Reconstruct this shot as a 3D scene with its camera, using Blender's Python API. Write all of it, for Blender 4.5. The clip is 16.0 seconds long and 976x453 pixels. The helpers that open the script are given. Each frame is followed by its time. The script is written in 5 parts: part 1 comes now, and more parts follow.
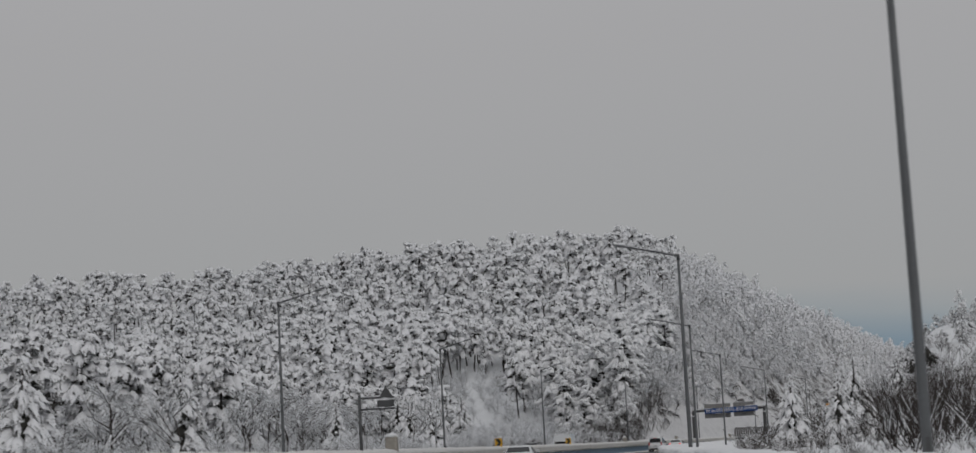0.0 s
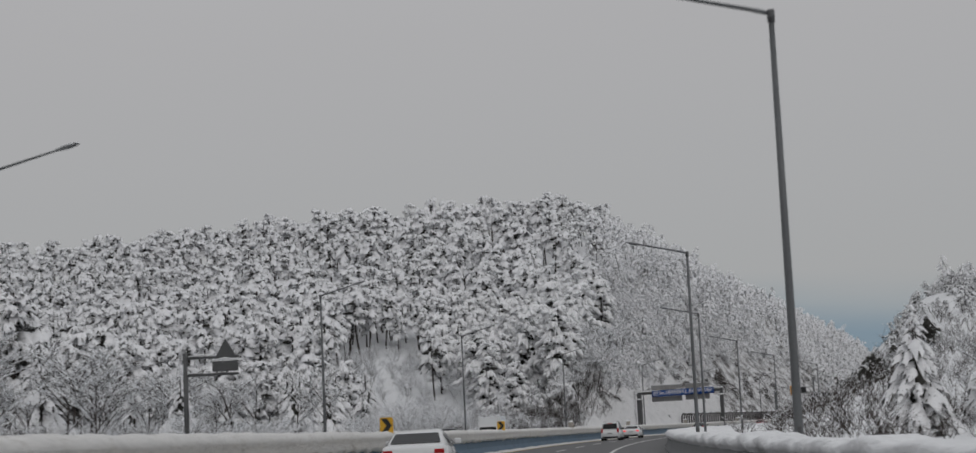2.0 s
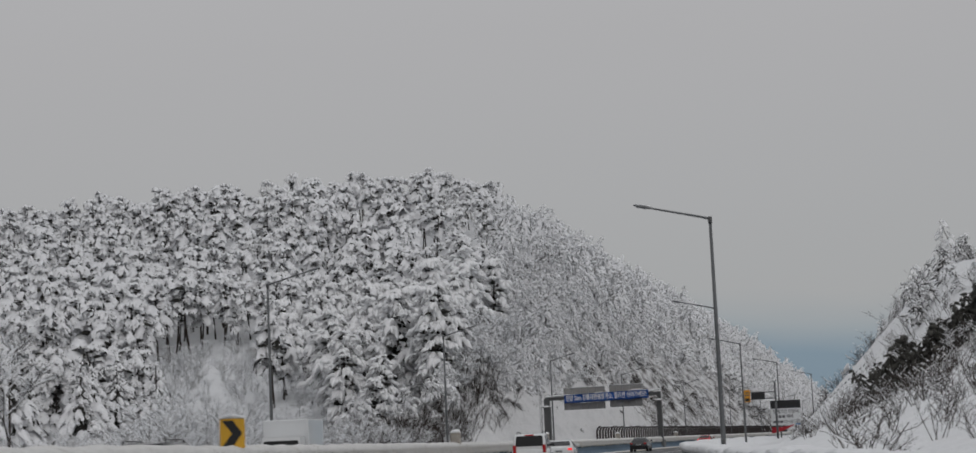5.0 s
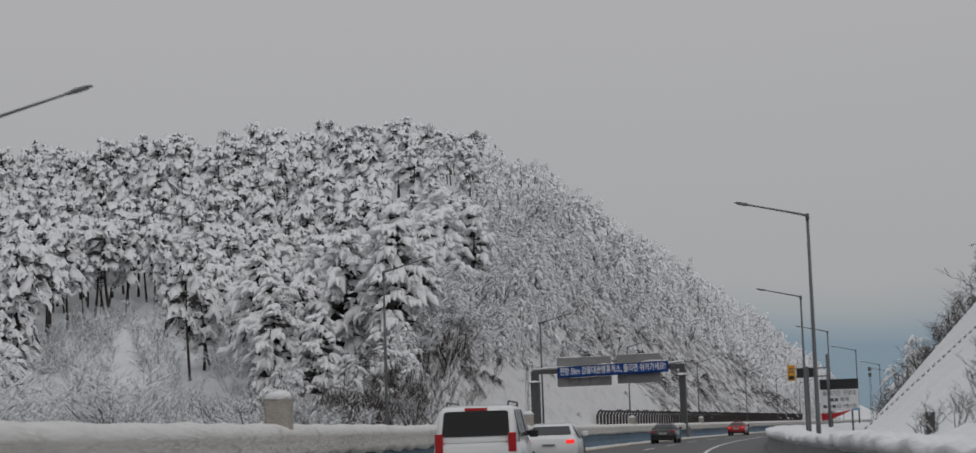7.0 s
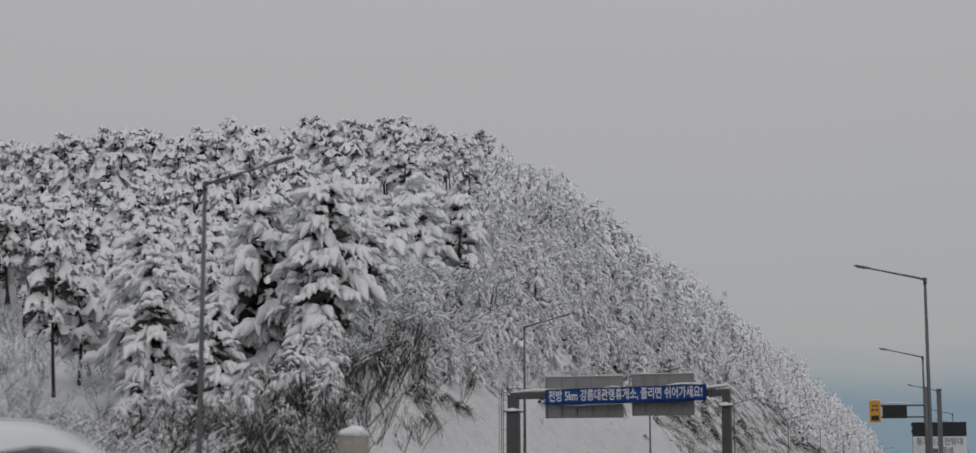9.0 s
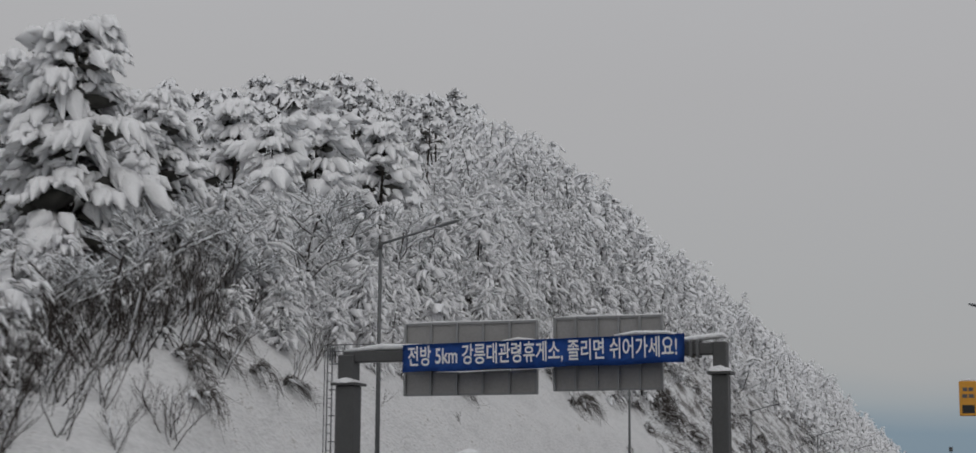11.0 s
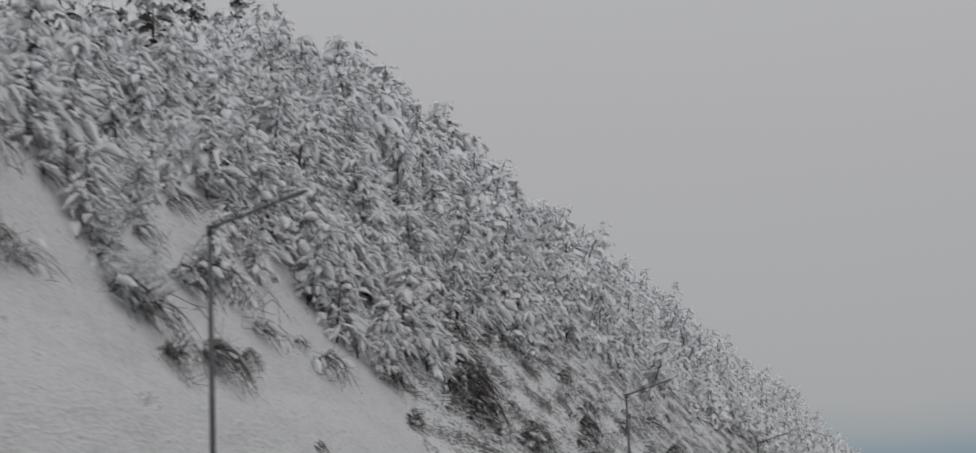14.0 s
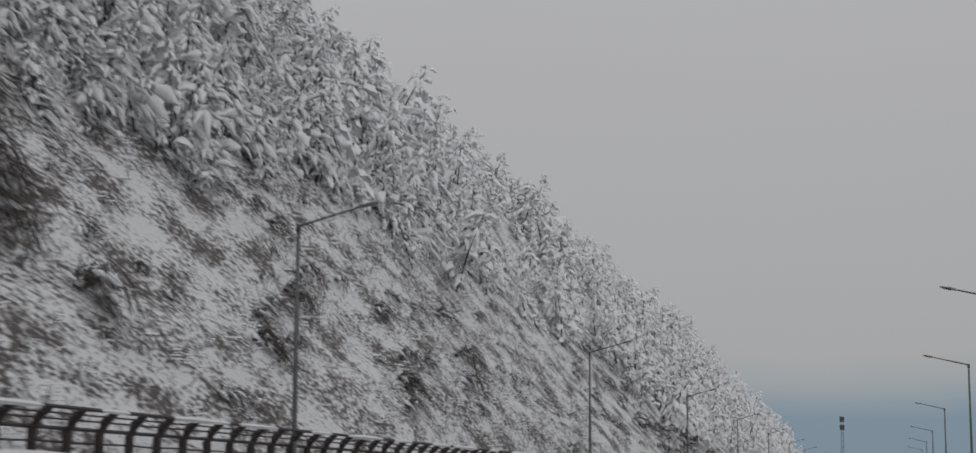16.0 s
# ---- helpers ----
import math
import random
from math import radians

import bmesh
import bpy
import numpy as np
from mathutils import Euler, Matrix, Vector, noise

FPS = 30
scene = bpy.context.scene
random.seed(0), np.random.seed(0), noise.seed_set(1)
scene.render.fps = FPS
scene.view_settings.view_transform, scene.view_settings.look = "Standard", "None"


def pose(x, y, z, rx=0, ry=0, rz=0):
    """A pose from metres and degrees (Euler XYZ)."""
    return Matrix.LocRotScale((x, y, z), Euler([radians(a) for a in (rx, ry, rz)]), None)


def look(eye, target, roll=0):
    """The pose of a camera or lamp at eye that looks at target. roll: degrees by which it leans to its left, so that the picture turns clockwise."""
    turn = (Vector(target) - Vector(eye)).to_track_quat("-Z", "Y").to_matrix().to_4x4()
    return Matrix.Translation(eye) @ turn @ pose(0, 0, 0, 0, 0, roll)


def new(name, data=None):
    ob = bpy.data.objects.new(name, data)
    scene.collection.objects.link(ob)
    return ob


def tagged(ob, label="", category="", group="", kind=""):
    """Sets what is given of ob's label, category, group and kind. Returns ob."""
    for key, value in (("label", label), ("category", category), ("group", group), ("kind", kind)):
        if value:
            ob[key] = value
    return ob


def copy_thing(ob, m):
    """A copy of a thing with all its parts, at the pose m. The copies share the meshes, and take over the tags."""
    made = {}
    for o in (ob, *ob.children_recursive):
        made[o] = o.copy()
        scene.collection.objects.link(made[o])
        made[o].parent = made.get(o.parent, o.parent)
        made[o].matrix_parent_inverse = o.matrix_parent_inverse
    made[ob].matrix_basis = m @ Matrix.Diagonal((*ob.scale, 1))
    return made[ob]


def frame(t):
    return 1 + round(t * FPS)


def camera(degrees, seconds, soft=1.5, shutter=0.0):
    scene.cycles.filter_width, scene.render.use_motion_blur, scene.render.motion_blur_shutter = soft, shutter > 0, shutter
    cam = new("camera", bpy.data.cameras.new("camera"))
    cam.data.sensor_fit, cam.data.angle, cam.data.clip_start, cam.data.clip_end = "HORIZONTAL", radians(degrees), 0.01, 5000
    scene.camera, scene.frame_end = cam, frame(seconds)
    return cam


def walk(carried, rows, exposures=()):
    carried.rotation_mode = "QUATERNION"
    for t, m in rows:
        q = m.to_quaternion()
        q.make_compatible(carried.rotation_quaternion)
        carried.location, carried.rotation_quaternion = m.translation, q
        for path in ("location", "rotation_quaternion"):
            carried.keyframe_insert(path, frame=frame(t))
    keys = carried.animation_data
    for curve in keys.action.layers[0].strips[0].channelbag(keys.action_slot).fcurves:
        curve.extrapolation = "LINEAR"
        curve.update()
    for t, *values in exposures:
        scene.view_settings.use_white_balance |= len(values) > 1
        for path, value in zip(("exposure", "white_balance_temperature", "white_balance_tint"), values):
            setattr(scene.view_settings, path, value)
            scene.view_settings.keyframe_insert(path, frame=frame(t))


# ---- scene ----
cam = camera(31.11, 16.0, soft=1.5, shutter=0.3)
PATH = [
    (0.0, pose(0.000, 0.000, 1.220, 97.292, 3.015, 0.054)),
    (0.5, pose(0.096, 13.399, 1.220, 96.993, 2.813, -0.573)),
    (1.0, pose(0.370, 26.868, 1.220, 97.062, 2.820, -1.260)),
    (1.5, pose(0.821, 40.403, 1.220, 96.843, 2.771, -1.926)),
    (2.0, pose(1.451, 54.001, 1.220, 96.754, 2.719, -2.589)),
    (2.5, pose(2.260, 67.662, 1.220, 96.816, 2.866, -3.265)),
    (3.0, pose(3.250, 81.383, 1.220, 96.844, 2.764, -3.870)),
    (3.5, pose(4.414, 95.111, 1.220, 97.063, 2.608, -4.505)),
    (4.0, pose(5.748, 108.792, 1.220, 97.258, 2.492, -5.200)),
    (4.5, pose(7.250, 122.428, 1.220, 97.269, 2.541, -5.837)),
    (5.1, pose(9.270, 138.724, 1.220, 97.114, 2.604, -6.508)),
    (5.7, pose(11.526, 154.945, 1.220, 96.786, 2.600, -6.940)),
    (6.3, pose(14.012, 171.089, 1.220, 96.540, 2.420, -7.055)),
    (7.0, pose(17.198, 189.802, 1.220, 96.689, 1.844, -6.685)),
    (7.5, pose(19.661, 203.086, 1.220, 97.053, 1.255, -6.208)),
    (8.0, pose(22.282, 216.298, 1.220, 97.467, 0.602, -5.857)),
    (8.5, pose(25.067, 229.434, 1.220, 97.904, 0.117, -5.760)),
    (9.0, pose(28.021, 242.491, 1.220, 98.240, 0.050, -5.982)),
    (9.5, pose(31.154, 255.485, 1.220, 98.247, 0.646, -6.597)),
    (10.1, pose(35.165, 271.012, 1.220, 98.406, 0.702, -6.688)),
    (10.7, pose(39.460, 286.460, 1.220, 98.800, 0.020, -5.867)),
    (11.3, pose(44.038, 301.825, 1.220, 99.322, -0.524, -4.698)),
    (12.0, pose(49.710, 319.646, 1.220, 99.951, 0.173, -3.608)),
    (12.5, pose(53.962, 332.311, 1.220, 100.374, 1.486, -3.102)),
    (13.0, pose(58.367, 344.929, 1.220, 100.455, 1.674, -3.590)),
    (13.5, pose(62.911, 357.503, 1.220, 100.749, 2.144, -4.599)),
    (14.0, pose(67.584, 370.036, 1.220, 100.722, 2.528, -5.677)),
    (14.5, pose(72.370, 382.530, 1.220, 100.142, 2.749, -6.781)),
    (15.0, pose(77.254, 394.993, 1.220, 99.493, 2.072, -7.438)),
    (15.5, pose(82.214, 407.430, 1.220, 98.953, 1.017, -7.991)),
    (16.0, pose(87.233, 419.850, 1.220, 98.583, -0.216, -8.546)),
]
walk(cam, PATH, exposures=((0.0, -0.18), (0.3, 0.0), (0.6, 0.08), (1.1, 0.10), (1.5, -0.02), (16.0, 0.0)))

# ---- world and light: a closed overcast with a clearer blue strip along the horizon ----
world = bpy.data.worlds.new("sky")
scene.world = world
world.use_nodes = True
wn, wl = world.node_tree.nodes, world.node_tree.links
wn.clear()
w_out = wn.new("ShaderNodeOutputWorld")
w_bg = wn.new("ShaderNodeBackground")
w_sky = wn.new("ShaderNodeTexSky")
w_sky.sky_type = "NISHITA"
w_sky.sun_disc = False
w_sky.sun_elevation = radians(38)
w_sky.sun_rotation = radians(200)
w_sky.dust_density = 4.0
w_dim = wn.new("ShaderNodeVectorMath")
w_dim.operation = "SCALE"
w_dim.inputs["Scale"].default_value = 0.05
w_co = wn.new("ShaderNodeTexCoord")
w_sep = wn.new("ShaderNodeSeparateXYZ")
w_noise = wn.new("ShaderNodeTexNoise")
w_noise.inputs["Scale"].default_value = 2.2
w_noise.inputs["Detail"].default_value = 5.0
w_map = wn.new("ShaderNodeMapping")
w_map.inputs["Scale"].default_value = (1.0, 1.0, 4.0)
w_add = wn.new("ShaderNodeMath")
w_add.operation = "MULTIPLY_ADD"
w_add.inputs[1].default_value = 0.06
w_ramp = wn.new("ShaderNodeValToRGB")
cr = w_ramp.color_ramp
cr.elements[0].position, cr.elements[0].color = 0.0, (0.20, 0.27, 0.33, 1)
cr.elements[1].position, cr.elements[1].color = 1.0, (0.58, 0.595, 0.615, 1)
for pos, col in ((0.075, (0.215, 0.285, 0.345, 1)), (0.094, (0.325, 0.36, 0.385, 1)), (0.112, (0.395, 0.40, 0.405, 1)),
                 (0.26, (0.440, 0.435, 0.440, 1)), (0.5, (0.52, 0.525, 0.54, 1))):
    e = cr.elements.new(pos)
    e.color = col
w_mix = wn.new("ShaderNodeMix")
w_mix.data_type = "RGBA"
w_mix.inputs["Factor"].default_value = 0.92
wl.new(w_co.outputs["Generated"], w_sep.inputs[0])
wl.new(w_co.outputs["Generated"], w_map.inputs["Vector"])
wl.new(w_map.outputs[0], w_noise.inputs["Vector"])
wl.new(w_noise.outputs["Fac"], w_add.inputs[0])
wl.new(w_sep.outputs["Z"], w_add.inputs[2])
wl.new(w_add.outputs[0], w_ramp.inputs[0])
wl.new(w_sky.outputs[0], w_dim.inputs[0])
wl.new(w_dim.outputs[0], w_mix.inputs["A"])
wl.new(w_ramp.outputs[0], w_mix.inputs["B"])
wl.new(w_mix.outputs["Result"], w_bg.inputs["Color"])
wl.new(w_bg.outputs[0], w_out.inputs[0])
w_bg.inputs["Strength"].default_value = 1.0

sun = new("sun", bpy.data.lights.new("sun", "SUN"))
sun.data.energy, sun.data.angle, sun.data.color = 0.35, radians(25), (1.0, 0.98, 0.95)
sun.matrix_world = look((0, 0, 50), (-25, 45, 10))
scene.view_settings.exposure = 0.0

# ---- materials ----
def mat(name, base, rough=0.8, metal=0.0, var=0.15, scale=3.0, fine=40.0, bump=0.0, dark=None, dark_at=0.62, random_tint=0.0, island=0.0, emit=0.0, coat=0.0, stretch=None):
    """A surface with a base colour varied at two scales, an optional second colour in patches, and fine relief."""
    m = bpy.data.materials.new(name)
    m.use_nodes = True
    n, l = m.node_tree.nodes, m.node_tree.links
    b = n["Principled BSDF"]
    b.inputs["Roughness"].default_value = rough
    b.inputs["Metallic"].default_value = metal
    if coat:
        b.inputs["Coat Weight"].default_value = coat
    geo = n.new("ShaderNodeNewGeometry")
    where = geo.outputs["Position"]
    if stretch:
        vm = n.new("ShaderNodeVectorMath")
        vm.operation = "MULTIPLY"
        vm.inputs[1].default_value = stretch
        l.new(where, vm.inputs[0])
        where = vm.outputs[0]
    big = n.new("ShaderNodeTexNoise")
    big.inputs["Scale"].default_value = scale
    big.inputs["Detail"].default_value = 4.0
    l.new(where, big.inputs["Vector"])
    small = n.new("ShaderNodeTexNoise")
    small.inputs["Scale"].default_value = fine
    small.inputs["Detail"].default_value = 3.0
    l.new(where, small.inputs["Vector"])
    add = n.new("ShaderNodeMath")
    add.operation = "ADD"
    l.new(big.outputs["Fac"], add.inputs[0])
    l.new(small.outputs["Fac"], add.inputs[1])
    rng = n.new("ShaderNodeMapRange")
    rng.inputs["From Min"].default_value, rng.inputs["From Max"].default_value = 0.6, 1.4
    rng.inputs["To Min"].default_value, rng.inputs["To Max"].default_value = 1 - var, 1 + var * 0.6
    l.new(add.outputs[0], rng.inputs["Value"])
    mul = n.new("ShaderNodeMix")
    mul.data_type, mul.blend_type = "RGBA", "MULTIPLY"
    mul.inputs["Factor"].default_value = 1.0
    mul.inputs["A"].default_value = (*base, 1)
    l.new(rng.outputs[0], mul.inputs["B"])
    out = mul.outputs["Result"]
    if dark:
        edge = n.new("ShaderNodeMapRange")
        edge.inputs["From Min"].default_value, edge.inputs["From Max"].default_value = dark_at * 2 - 0.12, dark_at * 2 + 0.12
        l.new(add.outputs[0], edge.inputs["Value"])
        mx = n.new("ShaderNodeMix")
        mx.data_type = "RGBA"
        mx.inputs["B"].default_value = (*dark, 1)
        l.new(edge.outputs[0], mx.inputs["Factor"])
        l.new(out, mx.inputs["A"])
        out = mx.outputs["Result"]
    if random_tint or island:
        src = geo.outputs["Random Per Island"] if island else n.new("ShaderNodeObjectInfo").outputs["Random"]
        r2 = n.new("ShaderNodeMapRange")
        k = random_tint or island
        r2.inputs["To Min"].default_value, r2.inputs["To Max"].default_value = 1 - k, 1 + k
        l.new(src, r2.inputs["Value"])
        m2 = n.new("ShaderNodeMix")
        m2.data_type, m2.blend_type = "RGBA", "MULTIPLY"
        m2.inputs["Factor"].default_value = 1.0
        l.new(out, m2.inputs["A"])
        l.new(r2.outputs[0], m2.inputs["B"])
        out = m2.outputs["Result"]
    l.new(out, b.inputs["Base Color"])
    if bump:
        bp = n.new("ShaderNodeBump")
        bp.inputs["Strength"].default_value = 0.6
        bp.inputs["Distance"].default_value = bump
        l.new(add.outputs[0], bp.inputs["Height"])
        l.new(bp.outputs[0], b.inputs["Normal"])
    if emit:
        b.inputs["Emission Color"].default_value = (*base, 1)
        b.inputs["Emission Strength"].default_value = emit
    return m


SNOW = mat("snow", (0.82, 0.825, 0.84), 0.75, var=0.09, scale=0.45, fine=5.0, bump=0.22)
SNOW_TWIG = mat("twig_snow", (0.84, 0.85, 0.87), 0.8, var=0.08, scale=1.2, fine=14.0, bump=0.05)


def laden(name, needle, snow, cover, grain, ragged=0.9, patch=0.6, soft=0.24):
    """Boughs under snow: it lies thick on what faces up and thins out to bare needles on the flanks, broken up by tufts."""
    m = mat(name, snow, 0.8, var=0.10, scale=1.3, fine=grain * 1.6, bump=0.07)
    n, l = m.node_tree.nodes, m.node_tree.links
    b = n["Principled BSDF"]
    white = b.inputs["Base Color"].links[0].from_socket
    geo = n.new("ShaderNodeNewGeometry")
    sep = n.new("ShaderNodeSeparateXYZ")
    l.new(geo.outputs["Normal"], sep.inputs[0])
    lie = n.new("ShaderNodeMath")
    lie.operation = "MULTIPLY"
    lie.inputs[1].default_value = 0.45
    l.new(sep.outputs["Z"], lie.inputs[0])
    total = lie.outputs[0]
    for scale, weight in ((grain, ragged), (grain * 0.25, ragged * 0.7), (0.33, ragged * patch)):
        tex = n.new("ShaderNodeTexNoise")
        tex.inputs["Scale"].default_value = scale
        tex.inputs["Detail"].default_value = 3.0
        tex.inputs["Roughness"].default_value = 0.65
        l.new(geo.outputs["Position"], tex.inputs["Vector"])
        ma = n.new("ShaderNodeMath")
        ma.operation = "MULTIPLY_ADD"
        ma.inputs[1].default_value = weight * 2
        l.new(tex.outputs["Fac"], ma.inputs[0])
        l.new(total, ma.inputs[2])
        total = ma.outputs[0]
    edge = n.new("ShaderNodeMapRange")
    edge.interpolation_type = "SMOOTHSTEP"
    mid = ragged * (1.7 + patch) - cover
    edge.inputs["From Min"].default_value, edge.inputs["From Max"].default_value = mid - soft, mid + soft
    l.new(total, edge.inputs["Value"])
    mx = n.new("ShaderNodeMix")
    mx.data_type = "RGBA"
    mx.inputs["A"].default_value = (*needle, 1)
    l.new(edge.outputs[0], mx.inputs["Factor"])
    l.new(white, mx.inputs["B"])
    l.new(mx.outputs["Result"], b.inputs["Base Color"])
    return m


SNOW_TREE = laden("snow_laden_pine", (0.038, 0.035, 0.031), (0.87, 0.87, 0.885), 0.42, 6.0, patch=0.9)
# the same pine with less snow cover, so darker overall
SNOW_SPARSE = laden("sparse_snow_pine", (0.038, 0.035, 0.031), (0.87, 0.87, 0.885), 0.16, 6.0, patch=1.0)
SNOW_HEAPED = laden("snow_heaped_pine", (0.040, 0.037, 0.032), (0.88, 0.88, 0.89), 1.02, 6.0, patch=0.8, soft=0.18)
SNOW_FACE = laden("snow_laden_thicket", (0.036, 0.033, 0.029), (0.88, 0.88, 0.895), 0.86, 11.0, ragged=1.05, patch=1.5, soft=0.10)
SNOW_DIRTY = mat("ploughed_snow", (0.76, 0.75, 0.735), 0.8, var=0.22, scale=1.6, fine=11.0, bump=0.12, dark=(0.42, 0.40, 0.37), dark_at=0.60)
CUT_SNOW = mat("wind_packed_snow", (0.73, 0.725, 0.73), 0.8, var=0.24, scale=0.4, fine=3.4, bump=0.34, dark=(0.36, 0.34, 0.32), dark_at=0.635, stretch=(0.8, 0.8, 1.8))
ROCKY_SNOW = mat("snow_over_rock_and_grass", (0.80, 0.80, 0.81), 0.8, var=0.14, scale=0.22, fine=2.0, bump=0.3, dark=(0.10, 0.088, 0.082), dark_at=0.514, stretch=(1.0, 1.0, 2.6))
NEEDLE = mat("pine_needles", (0.052, 0.050, 0.043), 0.8, var=0.35, scale=1.0, fine=8.0, island=0.45)
BARK = mat("pine_bark", (0.045, 0.035, 0.030), 0.9, var=0.35, scale=2.0, fine=16.0, bump=0.02)
TWIG = mat("bare_twig", (0.050, 0.040, 0.036), 0.9, var=0.3, scale=1.0, fine=12.0, island=0.3)
BRUSH = mat("dry_brush", (0.070, 0.058, 0.052), 0.9, var=0.3, scale=1.0, fine=12.0, island=0.4)
ASPHALT = mat("wet_asphalt", (0.050, 0.050, 0.052), 0.55, var=0.3, scale=0.25, fine=30.0, bump=0.004)
PAINT = mat("road_paint", (0.70, 0.70, 0.68), 0.6, var=0.25, scale=1.2, fine=20.0, dark=(0.25, 0.25, 0.25), dark_at=0.68)
PAINT_YELLOW = mat("yellow_road_paint", (0.62, 0.42, 0.06), 0.6, var=0.25, scale=1.2, fine=20.0)
CONCRETE = mat("barrier_concrete", (0.20, 0.205, 0.21), 0.85, var=0.3, scale=0.7, fine=9.0, bump=0.01, dark=(0.10, 0.105, 0.11), dark_at=0.62)
MEDIAN_PAINT = mat("faded_blue_barrier_paint", (0.085, 0.145, 0.21), 0.7, var=0.3, scale=0.7, fine=9.0, bump=0.01, dark=(0.10, 0.105, 0.11), dark_at=0.64)
STEEL = mat("grey_pole_steel", (0.125, 0.13, 0.135), 0.55, metal=0.25, var=0.18, scale=1.5, fine=20.0)
STEEL_DARK = mat("dark_gantry_steel", (0.082, 0.083, 0.085), 0.5, metal=0.2, var=0.2, scale=1.2, fine=14.0)
LAMP_GREY = mat("lamp_housing_grey", (0.17, 0.175, 0.18), 0.5, metal=0.2, var=0.12)
LENS = mat("lamp_lens", (0.30, 0.31, 0.32), 0.2, var=0.05)
SIGN_BACK = mat("sign_back_aluminium", (0.31, 0.305, 0.30), 0.55, metal=0.25, var=0.15, scale=0.8, fine=10.0)
SIGN_RIB = mat("sign_rib_aluminium", (0.27, 0.275, 0.28), 0.55, metal=0.25, var=0.12)
BANNER = mat("blue_banner_cloth", (0.030, 0.125, 0.50), 0.65, var=0.16, scale=0.9, fine=6.0, bump=0.01)
LETTER = mat("white_banner_print", (0.78, 0.80, 0.82), 0.7, var=0.05)
YELLOW = mat("chevron_yellow", (0.72, 0.40, 0.03), 0.5, var=0.1)
ORANGE = mat("amber_panel", (0.70, 0.32, 0.03), 0.5, var=0.1)
BLACK = mat("black_panel", (0.014, 0.014, 0.016), 0.45, var=0.2)
WHITE_PANEL = mat("white_panel", (0.72, 0.73, 0.74), 0.5, var=0.06)
RED = mat("red_print", (0.55, 0.035, 0.05), 0.5, var=0.1)
BLUE_PRINT = mat("blue_print", (0.05, 0.22, 0.50), 0.5, var=0.1)
GREY_INK = mat("faded_ink", (0.10, 0.10, 0.11), 0.6, var=0.1)
FENCE_STEEL = mat("brown_fence_steel", (0.045, 0.036, 0.034), 0.65, metal=0.2, var=0.25, scale=1.5, fine=14.0)
WOOD = mat("rough_stone_post", (0.40, 0.37, 0.33), 0.85, var=0.35, scale=2.5, fine=22.0, bump=0.02)
CAR_WHITE = mat("white_car_paint", (0.74, 0.75, 0.76), 0.25, var=0.03, coat=0.6)
CAR_DARK = mat("dark_car_paint", (0.018, 0.019, 0.022), 0.25, var=0.1, coat=0.6)
CAR_RED = mat("red_car_paint", (0.35, 0.02, 0.02), 0.25, var=0.06, coat=0.6)
CAR_GLASS = mat("tinted_car_glass", (0.012, 0.013, 0.015), 0.12, var=0.05)
CAR_GLASS.node_tree.nodes["Principled BSDF"].inputs["Specular IOR Level"].default_value = 0.25
CAR_TRIM = mat("black_car_trim", (0.016, 0.016, 0.017), 0.5, var=0.1)
TYRE = mat("tyre_rubber", (0.02, 0.02, 0.02), 0.9, var=0.15)
RIM = mat("alloy_rim", (0.45, 0.46, 0.47), 0.3, metal=0.9, var=0.08)
TAIL_RED = mat("tail_lamp_red", (0.45, 0.012, 0.015), 0.25, var=0.05)
BRAKE = mat("lit_brake_lamp", (0.9, 0.02, 0.02), 0.3, var=0.0, emit=0.9)
PLATE = mat("number_plate", (0.65, 0.66, 0.66), 0.5, var=0.04)

# ---- building helpers ----
KNOT_S = np.array([-60.0, 0.0, 96.0, 192.0, 288.0, 384.0, 480.0, 576.0])
KNOT_K = np.array([0.0009875, 0.0009875, 0.0009113, 0.0008921, 0.001182, 0.0006483, -0.0001976, 0.0])
RS = np.arange(-300.0, 4200.0, 1.0)
BEND = np.interp(RS, KNOT_S, KNOT_K)
BEND[RS > 900] = 0.0
RT = np.cumsum(BEND)
RT -= np.interp(0, RS, RT)
RX, RY = np.cumsum(np.sin(RT)), np.cumsum(np.cos(RT))
RX -= np.interp(0, RS, RX)
RY -= np.interp(0, RS, RY)


def road_xyz(s, o, z):
    """World points from the distance along the lane s, the offset to its right o and the height z (arrays)."""
    s, o, z = np.broadcast_arrays(np.asarray(s, float), np.asarray(o, float), np.asarray(z, float))
    t = np.interp(s, RS, RT)
    return np.stack([np.interp(s, RS, RX) + o * np.cos(t), np.interp(s, RS, RY) - o * np.sin(t), z], -1)


def heading(s):
    return -math.degrees(float(np.interp(s, RS, RT)))


def road_pose(s, o, z, turn=0.0):
    """A pose beside the road: x points to the right of travel, y ahead."""
    p = road_xyz(s, o, z)
    return pose(float(p[0]), float(p[1]), float(p[2]), 0, 0, heading(s) + turn)


